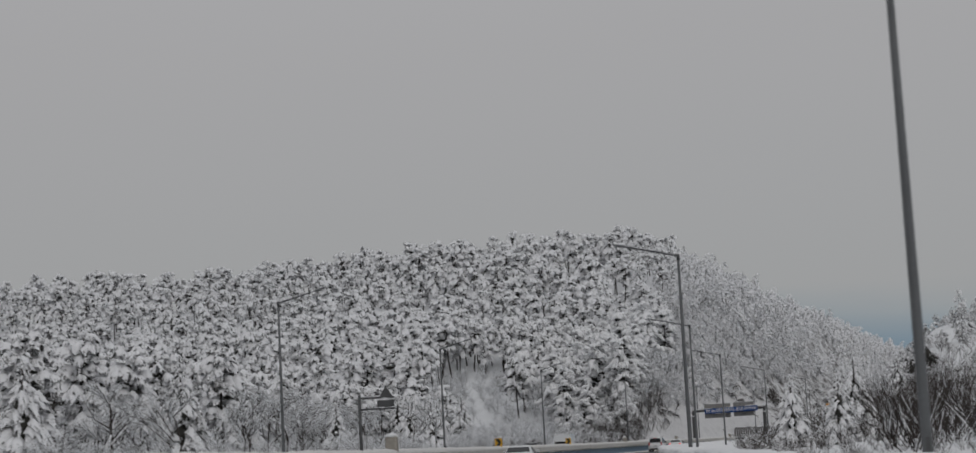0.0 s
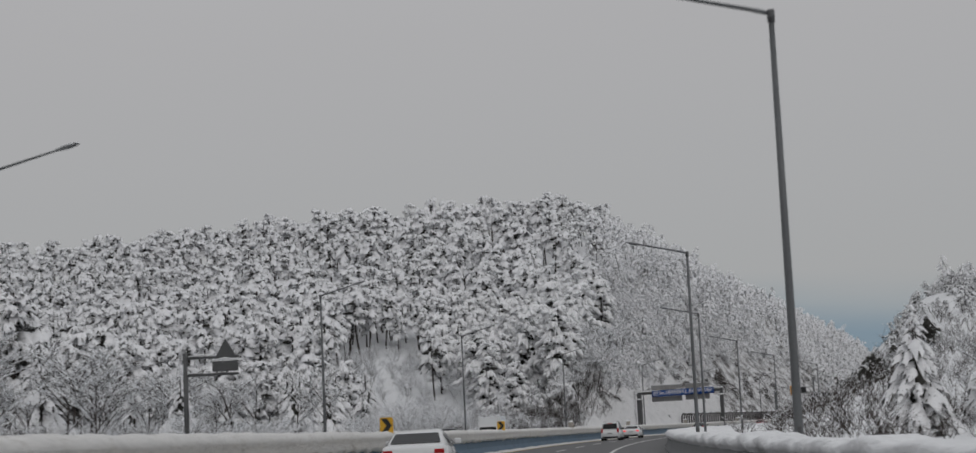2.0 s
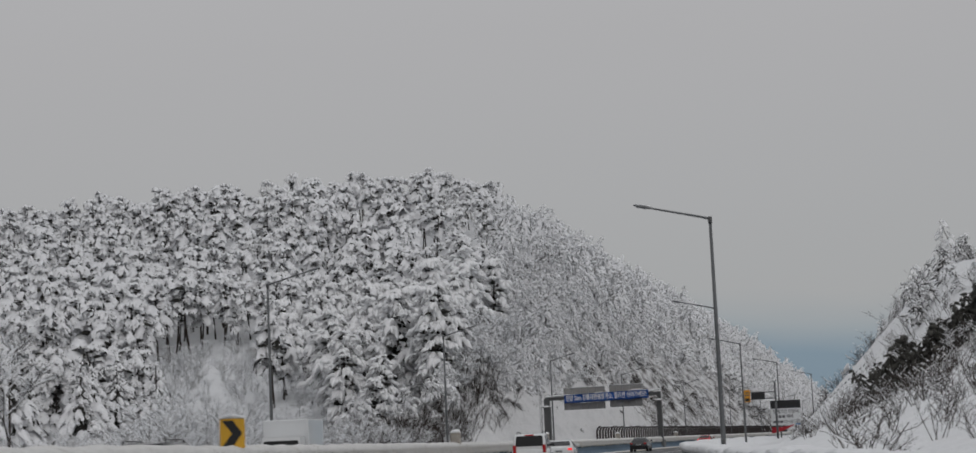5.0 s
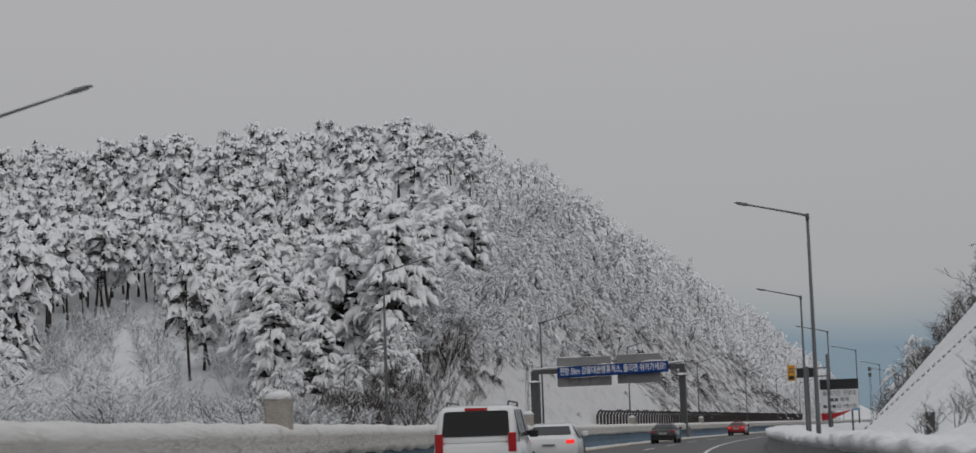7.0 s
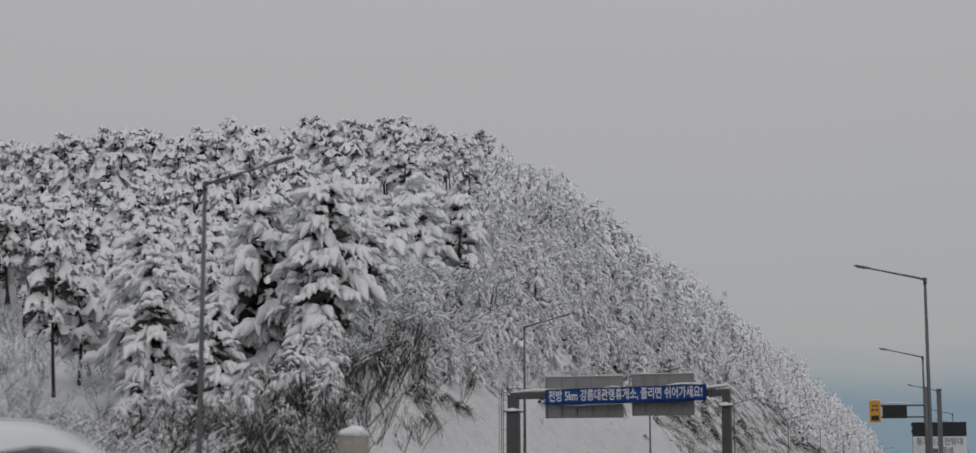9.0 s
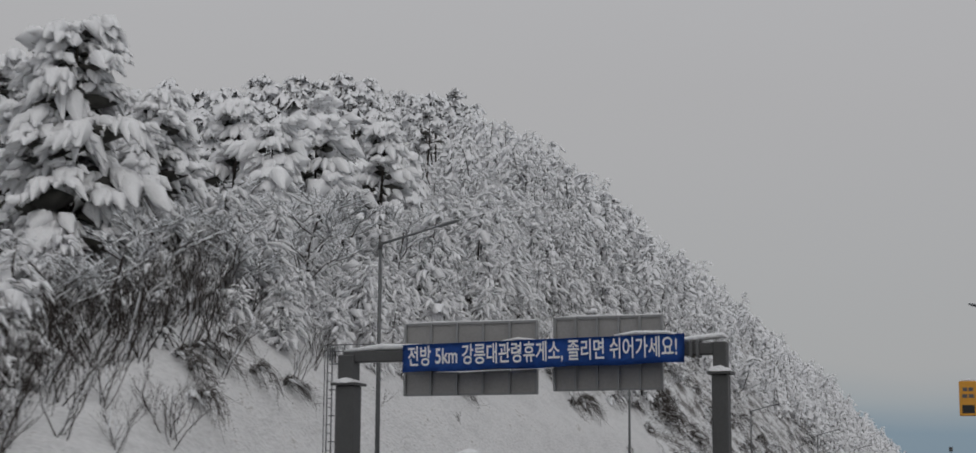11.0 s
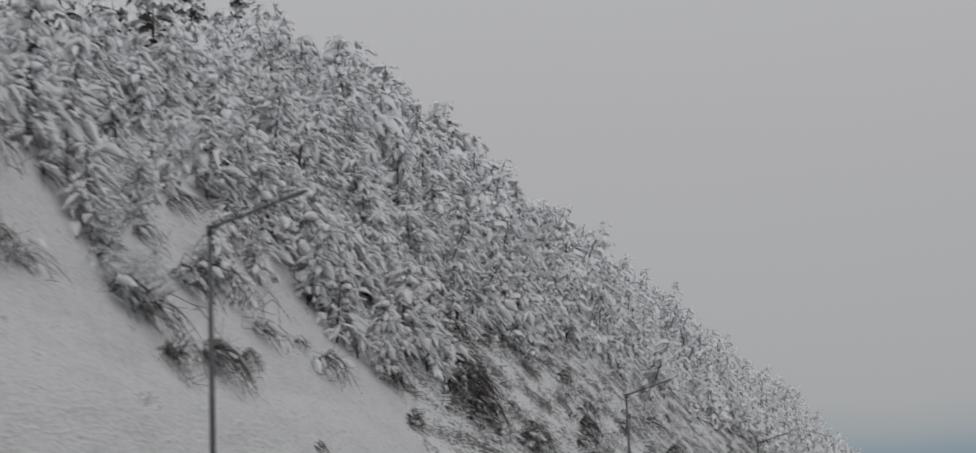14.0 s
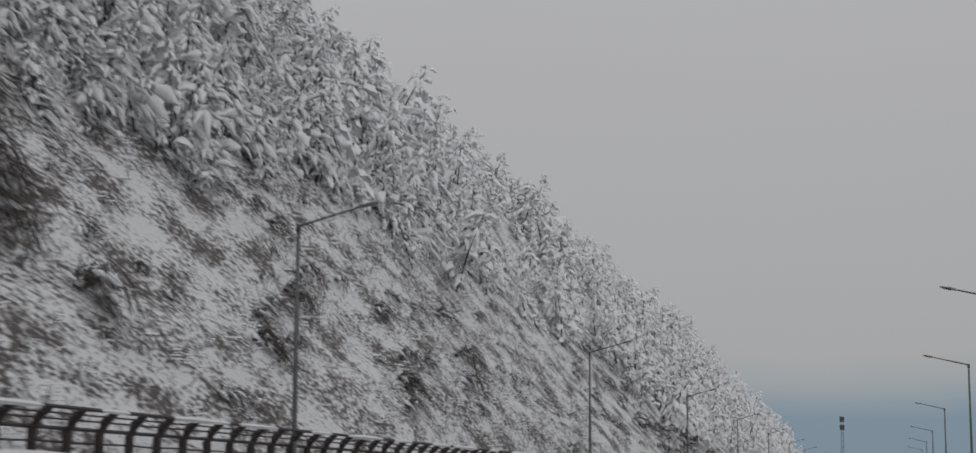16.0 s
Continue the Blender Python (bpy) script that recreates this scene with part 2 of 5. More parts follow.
def to_mesh(name, verts, tris, mats, index=None, smooth=True):
    me = bpy.data.meshes.new(name)
    verts, tris = np.asarray(verts, np.float32), np.asarray(tris, np.int32)
    me.vertices.add(len(verts))
    me.vertices.foreach_set("co", verts.ravel())
    me.loops.add(len(tris) * 3)
    me.loops.foreach_set("vertex_index", tris.ravel())
    me.polygons.add(len(tris))
    me.polygons.foreach_set("loop_start", np.arange(0, len(tris) * 3, 3, dtype=np.int32))
    me.polygons.foreach_set("use_smooth", np.full(len(tris), smooth))
    for m in mats:
        me.materials.append(m)
    if index is not None:
        me.polygons.foreach_set("material_index", np.asarray(index, np.int32))
    me.update(calc_edges=True)
    me.validate()
    return me


def part(name, bm, material, parent=None, label="", m=None, smooth=False):
    """Links a bmesh as one mesh object under a thing or a part."""
    me = bpy.data.meshes.new(name)
    bmesh.ops.recalc_face_normals(bm, faces=bm.faces)
    bm.to_mesh(me)
    bm.free()
    me.materials.append(material)
    if smooth:
        for f in me.polygons:
            f.use_smooth = True
    ob = new(name, me)
    ob.parent = parent
    if m is not None:
        ob.matrix_basis = m
    if label:
        ob["label"] = label
    return ob


def thing(name, m, label, category, group="", kind=""):
    ob = new(name)
    ob.matrix_basis = m
    return tagged(ob, label, category, group, kind)


def add_box(bm, x0, x1, y0, y1, z0, z1, bevel=0.0):
    r = bmesh.ops.create_cube(bm, size=1.0)
    for v in r["verts"]:
        v.co = Vector((x0 + (v.co.x + 0.5) * (x1 - x0), y0 + (v.co.y + 0.5) * (y1 - y0), z0 + (v.co.z + 0.5) * (z1 - z0)))
    if bevel:
        es = list({e for v in r["verts"] for e in v.link_edges})
        bmesh.ops.bevel(bm, geom=es, offset=bevel, segments=1, affect="EDGES")
    return bm


def box(*a, bevel=0.0):
    return add_box(bmesh.new(), *a, bevel=bevel)


def add_tube(bm, pts, radii, seg=10, flat=1.0):
    """A tube along points, one radius each, with closed ends."""
    rings = []
    pts = [Vector(p) for p in pts]
    for i, p in enumerate(pts):
        d = (pts[min(i + 1, len(pts) - 1)] - pts[max(i - 1, 0)]).normalized()
        a = d.cross(Vector((0, 0, 1))) if abs(d.z) < 0.95 else d.cross(Vector((0, 1, 0)))
        a.normalize()
        b = d.cross(a)
        rings.append([bm.verts.new(p + (a * math.cos(2 * math.pi * k / seg) + b * flat * math.sin(2 * math.pi * k / seg)) * radii[i]) for k in range(seg)])
    for r0, r1 in zip(rings, rings[1:]):
        for k in range(seg):
            bm.faces.new((r0[k], r0[(k + 1) % seg], r1[(k + 1) % seg], r1[k]))
    bm.faces.new(rings[0])
    bm.faces.new(rings[-1])
    return bm


def tube(pts, radii, seg=10, flat=1.0):
    return add_tube(bmesh.new(), pts, radii, seg, flat)


def lump(cx, cy, cz, rx, ry, rz, rough=0.25, seed=0):
    """A rounded heap of snow."""
    bm = bmesh.new()
    bmesh.ops.create_icosphere(bm, subdivisions=2, radius=1.0)
    for v in bm.verts:
        k = 1 + rough * noise.noise(v.co * 1.7 + Vector((seed * 3.1, seed, 0)))
        z = v.co.z if v.co.z > 0 else v.co.z * 0.25
        v.co = Vector((cx + v.co.x * rx * k, cy + v.co.y * ry * k, cz + z * rz * k))
    return bm


def lettering(name, text, size, material, parent, m, width=0.0, bold=0.0):
    """Words as flat raised letters, centred; width: the length they are fitted to."""
    cu = bpy.data.curves.new(name, "FONT")
    cu.body, cu.size, cu.align_x, cu.align_y = text, size, "CENTER", "CENTER"
    cu.extrude = 0.004
    cu.offset = bold
    tmp = new(name + "_curve", cu)
    bpy.context.view_layer.update()
    me = bpy.data.meshes.new_from_object(tmp.evaluated_get(bpy.context.evaluated_depsgraph_get()))
    bpy.data.objects.remove(tmp)
    bpy.data.curves.remove(cu)
    me.materials.clear()
    me.materials.append(material)
    me.name = name
    ob = new(name, me)
    xs = [v.co.x for v in me.vertices]
    if width and xs:
        k = width / (max(xs) - min(xs))
        for v in me.vertices:
            v.co.x *= k
    ob.parent = parent
    ob.matrix_basis = m
    return ob


def fbm(x, y, f, seed=0.0, octaves=3):
    """Cheap smooth noise of arrays, about -1 to 1."""
    v, a = np.zeros(np.broadcast(x, y).shape), 1.0
    for i in range(octaves):
        k = f * 2.03 ** i
        v = v + a * (np.sin(x * k + 1.7 * i + seed) * np.cos(y * k * 0.93 - 2.1 * i + seed * 1.3) + 0.6 * np.sin((x + y) * k * 0.71 + 0.9 * i - seed)
                     * np.cos((x - y * 0.6) * k * 0.57 + seed * 2.2))
        a *= 0.5
    return v / 2.4

# ---- the land: cut slopes, the wooded hill, fields ----
SIDE_L = [0, 23.2, 24.8, 29, 31, 34, 41, 48, 61, 84, 120, 2600]
SIDE_Z = [0, 0.0, 0.9, 7.3, 9.2, 13.2, 24.0, 35.0, 47.4, 62.5, 80.0, 90.0]
FRONT_S = [-400, 330, 347, 366, 408, 427, 490, 510, 540, 576, 624, 4300]
FRONT_Z = [0.8, 1.2, 2.0, 8.6, 15.0, 18.5, 31.0, 39.5, 50.5, 60.5, 63.5, 64.0]
CREST_S = [-400, 590, 604, 614, 648, 700, 800, 900, 1050, 1300, 4300]
CREST_Z = [67, 63.5, 60, 56.5, 48, 43.5, 38, 30, 18, 5, 0]


def smooth_min(a, b, k):
    h = np.clip(0.5 + 0.5 * (b - a) / k, 0, 1)
    return b + (a - b) * h - k * h * (1 - h)


def land(s, o):
    """Height of the bare ground."""
    s, o = np.broadcast_arrays(np.asarray(s, float), np.asarray(o, float))
    L = -o
    side = np.interp(L, SIDE_L, SIDE_Z)
    dip = 18 * np.clip((L - 34) / 10, 0, 1) * np.clip((405 - s) / 30, 0, 1) * np.clip((s - 330) / 20, 0, 1)
    front = np.interp(s - dip - 0.03 * np.clip(L - 60, 0, 200), FRONT_S, FRONT_Z)
    crest = np.interp(s, CREST_S, CREST_Z)
    left = smooth_min(smooth_min(side, front, 3.0), crest, 4.0)
    left = left * np.clip((L - 22.6) / 1.5, 0, 1) * np.interp(L, [0, 420, 900], [1, 1, 0.4])
    left = left + np.clip((L - 24) / 8, 0, 1) * (0.5 * fbm(s, o, 0.11) + 0.9 * fbm(s, o, 0.035, 2.0)) * np.clip(left / 6, 0.15, 1.3)
    ratio = np.interp(s, [-400, 120, 250, 300, 325, 349, 365, 430, 4300], [0.05, 0.10, 0.32, 0.48, 0.74, 1.06, 1.08, 1.2, 0.6])
    top = np.interp(s, [-400, 120, 250, 300, 345, 420, 560, 800, 1200], [2, 3, 7, 10.5, 20, 25, 23, 12, 1])
    start = np.interp(s, [268, 288, 306, 328], [10.5, 13.3, 13.3, 10.5])
    right = smooth_min(np.clip(o - start, 0, None) * ratio, top, 2.5)
    right = right + np.clip((o - 13) / 8, 0, 1) * 0.4 * fbm(s, o, 0.12, 4.0) * np.where((s > 325) & (s < 373), 0.15, 1.0)
    return np.where(o < 0, left, right)


def ribbon(name, svals, profile, material, label="", category="", kind="structure", smooth=True, parent=None, closed=True):
    """A strip along the road: profile(s) gives the (offset, height) rows of its cross-section."""
    rows = [profile(s) for s in svals]
    n = len(rows[0])
    P = np.concatenate([road_xyz(s, [q[0] for q in r], [q[1] for q in r]) for s, r in zip(svals, rows)])
    T = []
    for i in range(len(svals) - 1):
        for k in range(n if closed else n - 1):
            a, b = i * n + k, i * n + (k + 1) % n
            T += [(a, b, b + n), (a, b + n, a + n)]
    if closed:
        for k in range(1, n - 1):
            T += [(0, k + 1, k), ((len(svals) - 1) * n, (len(svals) - 1) * n + k, (len(svals) - 1) * n + k + 1)]
    ob = new(name, to_mesh(name, P, T, [material], smooth=smooth))
    ob.parent = parent
    return tagged(ob, label, category, kind=kind) if parent is None else ob


g_s = np.concatenate([np.arange(-250, 40, 20.0), np.arange(40, 330, 4.0), np.arange(330, 660, 2.5), np.arange(660, 1100, 8.0), np.arange(1100, 4150, 120.0)])
g_o = np.concatenate([[-2600, -1500, -900, -600, -450, -350], np.arange(-300, -120, 8.0), np.arange(-120, -40, 3.0), np.arange(-40, -22.4, 0.9), [-22.4, -21.9, -14, -6.5, 0, 4.9, 5.6],
                      np.arange(6.5, 14, 1.0), np.arange(14, 50, 2.0), [54, 60, 70, 90, 120, 180, 280, 420, 600]])
GS, GO = np.meshgrid(g_s, g_o, indexing="ij")
GZ = land(GS, GO)
GZ = np.where((GO > -21.0) & (GO < 5.7), -0.06, GZ)
gi = np.arange(len(g_s) * len(g_o)).reshape(len(g_s), len(g_o))
quads = np.stack([gi[:-1, :-1], gi[:-1, 1:], gi[1:, 1:], gi[1:, :-1]], -1).reshape(-1, 4)
q_s, q_o = GS[:-1, :-1].ravel(), GO[:-1, :-1].ravel()
rocky = ((q_s > 470 + 3 * np.sin(q_o * 0.9)) & (q_s < 900) & (q_o < -24.6) & (q_o > -60)).astype(int)
rocky = np.where((rocky == 0) & (q_s > 335) & (q_s < 480) & (q_o < -23.5) & (q_o > -42), 2, rocky)
ground = new("ground", to_mesh("ground", road_xyz(GS, GO, GZ).reshape(-1, 3), np.concatenate([quads[:, [0, 1, 2]], quads[:, [0, 2, 3]]]), [SNOW, ROCKY_SNOW, CUT_SNOW], np.concatenate([rocky, rocky])))
tagged(ground, "deep smooth snow over hillside, verge and fields", "snowy ground", kind="structure")

# road
ROAD_S = np.concatenate([np.arange(-60, 700, 5.0), np.arange(700, 1500, 20.0)])
road = ribbon("road", ROAD_S, lambda s: [(-20.2, -0.3), (-20.2, 0.0), (4.6, 0.0), (4.6, -0.3)], ASPHALT, "dark wet asphalt carriageways of a highway, cleared of snow", "road", smooth=False)


def marking(name, s0, s1, o, w, material, label):
    ob = ribbon(name, np.linspace(s0, s1, max(2, int((s1 - s0) / 5) + 1)), lambda s: [(o - w / 2, 0.002), (o - w / 2, 0.008), (o + w / 2, 0.008), (o + w / 2, 0.002)], material, smooth=False, parent=road)
    ob["label"] = label
    return ob


marking("edge_line", -20, 900, 1.85, 0.16, PAINT, "solid white edge line, worn")
marking("edge_line", -20, 900, -5.35, 0.16, PAINT_YELLOW, "solid yellow line beside the median")
for i in range(45):
    marking("lane_dash", -4 + i * 18, 4 + i * 18, -1.75, 0.15, PAINT, "white lane dash")
marking("edge_line", -20, 900, -7.9, 0.16, PAINT_YELLOW, "solid yellow line beside the median")
marking("edge_line", -20, 900, -18.2, 0.16, PAINT, "solid white edge line, worn")

# median barrier with its load of snow
BAR_S = np.concatenate([np.arange(-20, 60, 1.0), np.arange(60, 300, 0.4), np.arange(300, 480, 1.0), np.arange(480, 1000, 8.0)])
median = ribbon("median_barrier", np.arange(-20, 1000, 8.0), lambda s: [(-6.9, -0.02), (-6.82, 0.18), (-6.66, 0.42), (-6.6, 0.98), (-6.4, 0.98), (-6.34, 0.42), (-6.18, 0.18), (-6.1, -0.02)],
                MEDIAN_PAINT, "concrete median barrier in faded blue paint", "barrier", smooth=False)


def median_snow(s):
    a, b = float(fbm(s, 0.0, 0.9, 1.0)), float(fbm(s, 3.0, 2.3, 5.0))
    c = float(fbm(s, 11.0, 5.3, 3.0))
    lo = 0.82 + 0.10 * a + 0.08 * b + 0.09 * c
    top = 1.50 + 0.05 * float(fbm(s, 7.0, 0.35, 2.0)) + 0.03 * b
    return [(-6.72, lo), (-6.80 - 0.04 * b, 1.15), (-6.72, top - 0.09), (-6.5, top), (-6.28, top - 0.08), (-6.17 + 0.03 * a, 1.26), (-6.24 + 0.05 * c, 1.16), (-6.19 + 0.04 * b, (lo + 1.12) / 2), (-6.28 + 0.04 * c, lo), (-6.5, lo)]


ribbon("snow_cap", BAR_S, median_snow, SNOW_DIRTY, parent=median)["label"] = "thick ragged snow cap plastered over the barrier"


def slush(o0, o1, h, seed):
    def f(s):
        a = 0.5 + 0.5 * float(fbm(s, seed, 0.7, seed))
        return [(o0, 0.0), (o0 + (o1 - o0) * 0.25, h * (0.6 + 0.5 * a)), (o0 + (o1 - o0) * (0.55 + 0.15 * a), h * 0.4), (o0 + (o1 - o0) * (0.8 + 0.2 * a), 0.004), (o0, -0.02)]
    return f


tagged(ribbon("snow_slush", BAR_S[::2], slush(-6.1, -5.45, 0.16, 3.0), SNOW_DIRTY), "grey slush heaped along the foot of the median", "slush", kind="structure")

# verge barrier on the near side, buried under ploughed snow
verge = ribbon("verge_barrier", np.arange(-20, 900, 6.0), lambda s: [(4.62, -0.02), (4.70, 0.2), (4.78, 0.62), (4.98, 0.62), (5.06, 0.2), (5.14, -0.02)], CONCRETE,
               "low concrete verge barrier half buried in snow", "barrier", smooth=False)


def verge_snow(s):
    a, b, c = float(fbm(s, 1.0, 0.55, 3.0)), float(fbm(s, 2.0, 1.6, 7.0)), float(fbm(s, 9.0, 0.21, 1.0))
    top = 0.87 + 0.09 * a + 0.10 * b + 0.06 * c + 0.06 * float(fbm(s, 5.0, 3.1, 4.0))
    return [(4.76, 0.60 + 0.05 * b), (4.68 - 0.05 * a, 0.64), (4.66 - 0.06 * b, top - 0.07), (4.82, top), (5.5 + 0.1 * a, top - 0.05 + 0.08 * b), (6.4, top - 0.35 + 0.15 * c), (7.6, 0.30 + 0.1 * a), (8.8, 0.0), (8.8, -0.3), (4.9, -0.1)]


ribbon("snow_bank", BAR_S, verge_snow, SNOW, parent=verge)["label"] = "heaped ploughed snow with a lumpy crest"
# outer verge of the far carriageway
tagged(ribbon("far_verge_bank", np.concatenate([np.arange(30, 560, 2.0), np.arange(560, 900, 10.0)]),
              lambda s: [(-20.1, -0.02), (-20.4, 0.45 + 0.12 * float(fbm(s, 4.0, 0.6, 2.0))), (-21.3, 0.70 + 0.15 * float(fbm(s, 1.0, 0.4, 6.0))), (-23.0, 0.5), (-24.6, 0.2), (-24.6, -0.3)], SNOW),
       "ploughed snow along the outer verge", "snow bank", kind="structure")

# ---- street lamps ----
def street_lamp(height, arm, rise, side):
    """A tapered mast on a base plate with one raking arm; side +1: the arm reaches to the right."""
    ob = thing("street_lamp", Matrix.Identity(4), "tall grey steel street lamp with one raking arm", "street lamp", "street lamps along the highway")
    part("mast", tube([(0, 0, -0.3), (0, 0, 1.2), (0, 0, height * 0.5), (0, 0, height)], [0.125, 0.115, 0.095, 0.070], 12), STEEL, ob, smooth=True)
    part("base_plate", box(-0.22, 0.22, -0.22, 0.22, -0.32, -0.27), STEEL, ob)
    part("service_hatch", box(-0.05, 0.05, -0.125, -0.10, 0.7, 1.05, bevel=0.01), STEEL_DARK, ob)
    part("collar", tube([(0, 0, height - 0.28), (0, 0, height + 0.04)], [0.095, 0.10], 12), STEEL_DARK, ob, smooth=True)
    end = Vector((side * (arm - 0.9), 0, height + rise * (arm - 0.9) / arm))
    tip = Vector((side * arm, 0, height + rise))
    part("arm", tube([(0, 0, height - 0.06), (side * 0.5, 0, height + rise * 0.10), end], [0.06, 0.055, 0.04], 8), STEEL, ob, smooth=True)
    bm = bmesh.new()
    rings = []
    for f, w, h in ((-0.05, 0.045, 0.045), (0.12, 0.10, 0.07), (0.35, 0.15, 0.085), (0.75, 0.14, 0.07), (1.0, 0.07, 0.03)):
        c = end.lerp(tip, f)
        rings.append([bm.verts.new((c.x, c.y + dy * w, c.z + dz * h)) for dy, dz in ((-1, 0), (-0.7, 0.8), (0.7, 0.8), (1, 0), (0.7, -0.6), (-0.7, -0.6))])
    for a, b in zip(rings, rings[1:]):
        for k in range(6):
            bm.faces.new((a[k], a[(k + 1) % 6], b[(k + 1) % 6], b[k]))
    bm.faces.new(rings[0])
    bm.faces.new(rings[-1])
    head = part("lamp_head", bm, LAMP_GREY, ob, smooth=True)
    c0, c1 = end.lerp(tip, 0.35), end.lerp(tip, 0.85)
    part("lens", tube([(c0.x, 0, c0.z - 0.05), (c1.x, 0, c1.z - 0.045)], [0.085, 0.075], 8, 0.4), LENS, head)
    part("snow_strip", tube([(end.x, 0, end.z + 0.05), (c0.x, 0, c0.z + 0.09), (c1.x, 0, c1.z + 0.07), (tip.x, 0, tip.z + 0.03)], [0.02, 0.09, 0.09, 0.03], 6, 0.4), SNOW, head, "thin strip of snow")
    return ob


lamp_r = street_lamp(11.45, 3.56, 0.77, -1)
lamp_l = street_lamp(12.2, 3.45, 0.86, 1)
RIGHT_LAMPS = ((34.6, 7.9), (97.6, 6.42), (159.1, 6.56), (219.1, 6.54), (278.9, 7.2), (336.9, 6.45), (396.4, 5.9), (455.5, 5.5), (529, 5.3), (578, 5.0), (655, 5.0), (735, 5.0), (800, 5.0), (870, 5.0), (940, 5.0))
LEFT_LAMPS = ((119.5, -21.16), (183.5, -20.92), (246.4, -21.13), (305.9, -20.6), (367.9, -21.45), (429.6, -23.5), (500.6, -24.8), (569.4, -24.4), *((636 + 66 * k, -24.4) for k in range(6)))
for i, (s, o) in enumerate(RIGHT_LAMPS):
    m = road_pose(s, o, 0.0, turn=0.6 * math.sin(i * 2.3))
    if i == 0:
        lamp_r.matrix_basis = m
    else:
        copy_thing(lamp_r, m)
for i, (s, o) in enumerate(LEFT_LAMPS):
    m = road_pose(s, o, 0.0, turn=0.8 * math.sin(i * 1.7 + 1))
    if i == 0:
        lamp_l.matrix_basis = m
    else:
        copy_thing(lamp_l, m)

# ---- overhead sign gantry across the far carriageway ----
G_S = 362.65
gantry = thing("sign_gantry", road_pose(G_S, -6.47, 0.0, turn=-4.6), "dark grey steel sign gantry, snow on its ledges", "sign gantry")
SPAN = -14.87
for cx in (0.06, SPAN):
    w, zc = (0.30, 6.15) if cx > 0 else (0.40, 5.98)
    col = part("column", box(cx - w, cx + w, -w, w, -0.1, zc - 0.1, bevel=0.05), STEEL_DARK, gantry)
    part("cap_plate", box(cx - w - 0.14, cx + w + 0.14, -w - 0.14, w + 0.14, zc - 0.1, zc), STEEL_DARK, col)
    part("snow_pile", lump(cx - 0.05, -0.12, zc, w + 0.16, w + 0.12, 0.22, seed=int(abs(cx)) + 3), SNOW, col)
    part("upper_column", box(cx - w * 0.85, cx + w * 0.85, -w * 0.85, w * 0.85, zc, zc + 1.1, bevel=0.04), STEEL_DARK, gantry)
    part("footing", box(cx - 0.5, cx + 0.5, -0.5, 0.5, -0.1, 1.1, bevel=0.05), CONCRETE, col)
part("beam", box(SPAN - 0.2, 0.2, -0.22, 0.22, 6.78, 7.22, bevel=0.04), STEEL_DARK, gantry)
part("beam_snow", tube([(SPAN - 0.2, 0, 7.24), (SPAN + 1.4, 0, 7.38), (SPAN + 3, 0, 7.34), (SPAN + 8, 0, 7.28), (-3, 0, 7.30), (-1.2, 0, 7.36), (0.15, 0, 7.50), (0.3, 0, 7.4)], [0.12, 0.26, 0.22, 0.18, 0.2, 0.22, 0.2, 0.1], 8, 0.55), SNOW, gantry, "snow lying along the beam", smooth=True)
for kx in (-1.0, -0.75, SPAN + 2.6):
    part("clamp", box(kx - 0.05, kx + 0.05, -0.32, 0.32, 6.70, 7.32), STEEL, gantry)
# two sign plates seen from behind
for x0, x1, z0, z1 in ((-12.66, -7.14, 5.46, 8.29), (-6.50, -2.20, 5.56, 8.36)):
    plate = part("sign_plate", box(x0, x1, 0.42, 0.50, z0, z1, bevel=0.01), SIGN_BACK, gantry, "grey aluminium sign plate seen from behind")
    n = 5
    for k in range(n + 1):
        xr = x0 + 0.05 + (x1 - x0 - 0.1) * k / n
        part("rib", box(xr - 0.045, xr + 0.045, 0.30, 0.416, z0, z1), SIGN_RIB, plate)
    for zr in (z0 + 0.03, (z0 + z1) / 2 - 0.55, z1 - 0.03):
        part("rail", box(x0, x1, 0.36, 0.418, zr - 0.04, zr + 0.04), SIGN_RIB, plate)
    part("snow_ledge", tube([(x0, 0.46, z1 + 0.01), (x0 + 1, 0.46, z1 + 0.05), (x1 - 1.3, 0.46, z1 + 0.03), (x1, 0.46, z1 + 0.04)], [0.05, 0.08, 0.06, 0.05], 6, 0.6), SNOW, plate, smooth=True)
# ladder with hoops on the outer column
lad = part("ladder", box(SPAN - 0.80, SPAN - 0.76, 0.1, 0.14, 0.3, 7.5), STEEL, gantry)
part("ladder_rail", box(SPAN - 0.80, SPAN - 0.76, -0.34, -0.30, 0.3, 7.5), STEEL, lad)
part("ladder_rail", box(SPAN - 1.02, SPAN - 0.99, -0.12, -0.09, 2.6, 7.5), STEEL, lad)
for k in range(20):
    part("rung", box(SPAN - 0.80, SPAN - 0.36, -0.12, -0.08, 0.6 + k * 0.34, 0.64 + k * 0.34) if k % 3 == 0 else box(SPAN - 0.80, SPAN - 0.76, -0.30, 0.10, 0.6 + k * 0.34, 0.63 + k * 0.34), STEEL, lad)
part("railing", box(SPAN - 1.0, SPAN + 2.2, 0.34, 0.37, 7.52, 7.56), STEEL, gantry)
part("railing", box(SPAN - 1.0, SPAN + 2.2, 0.34, 0.37, 7.26, 7.29), STEEL, gantry)
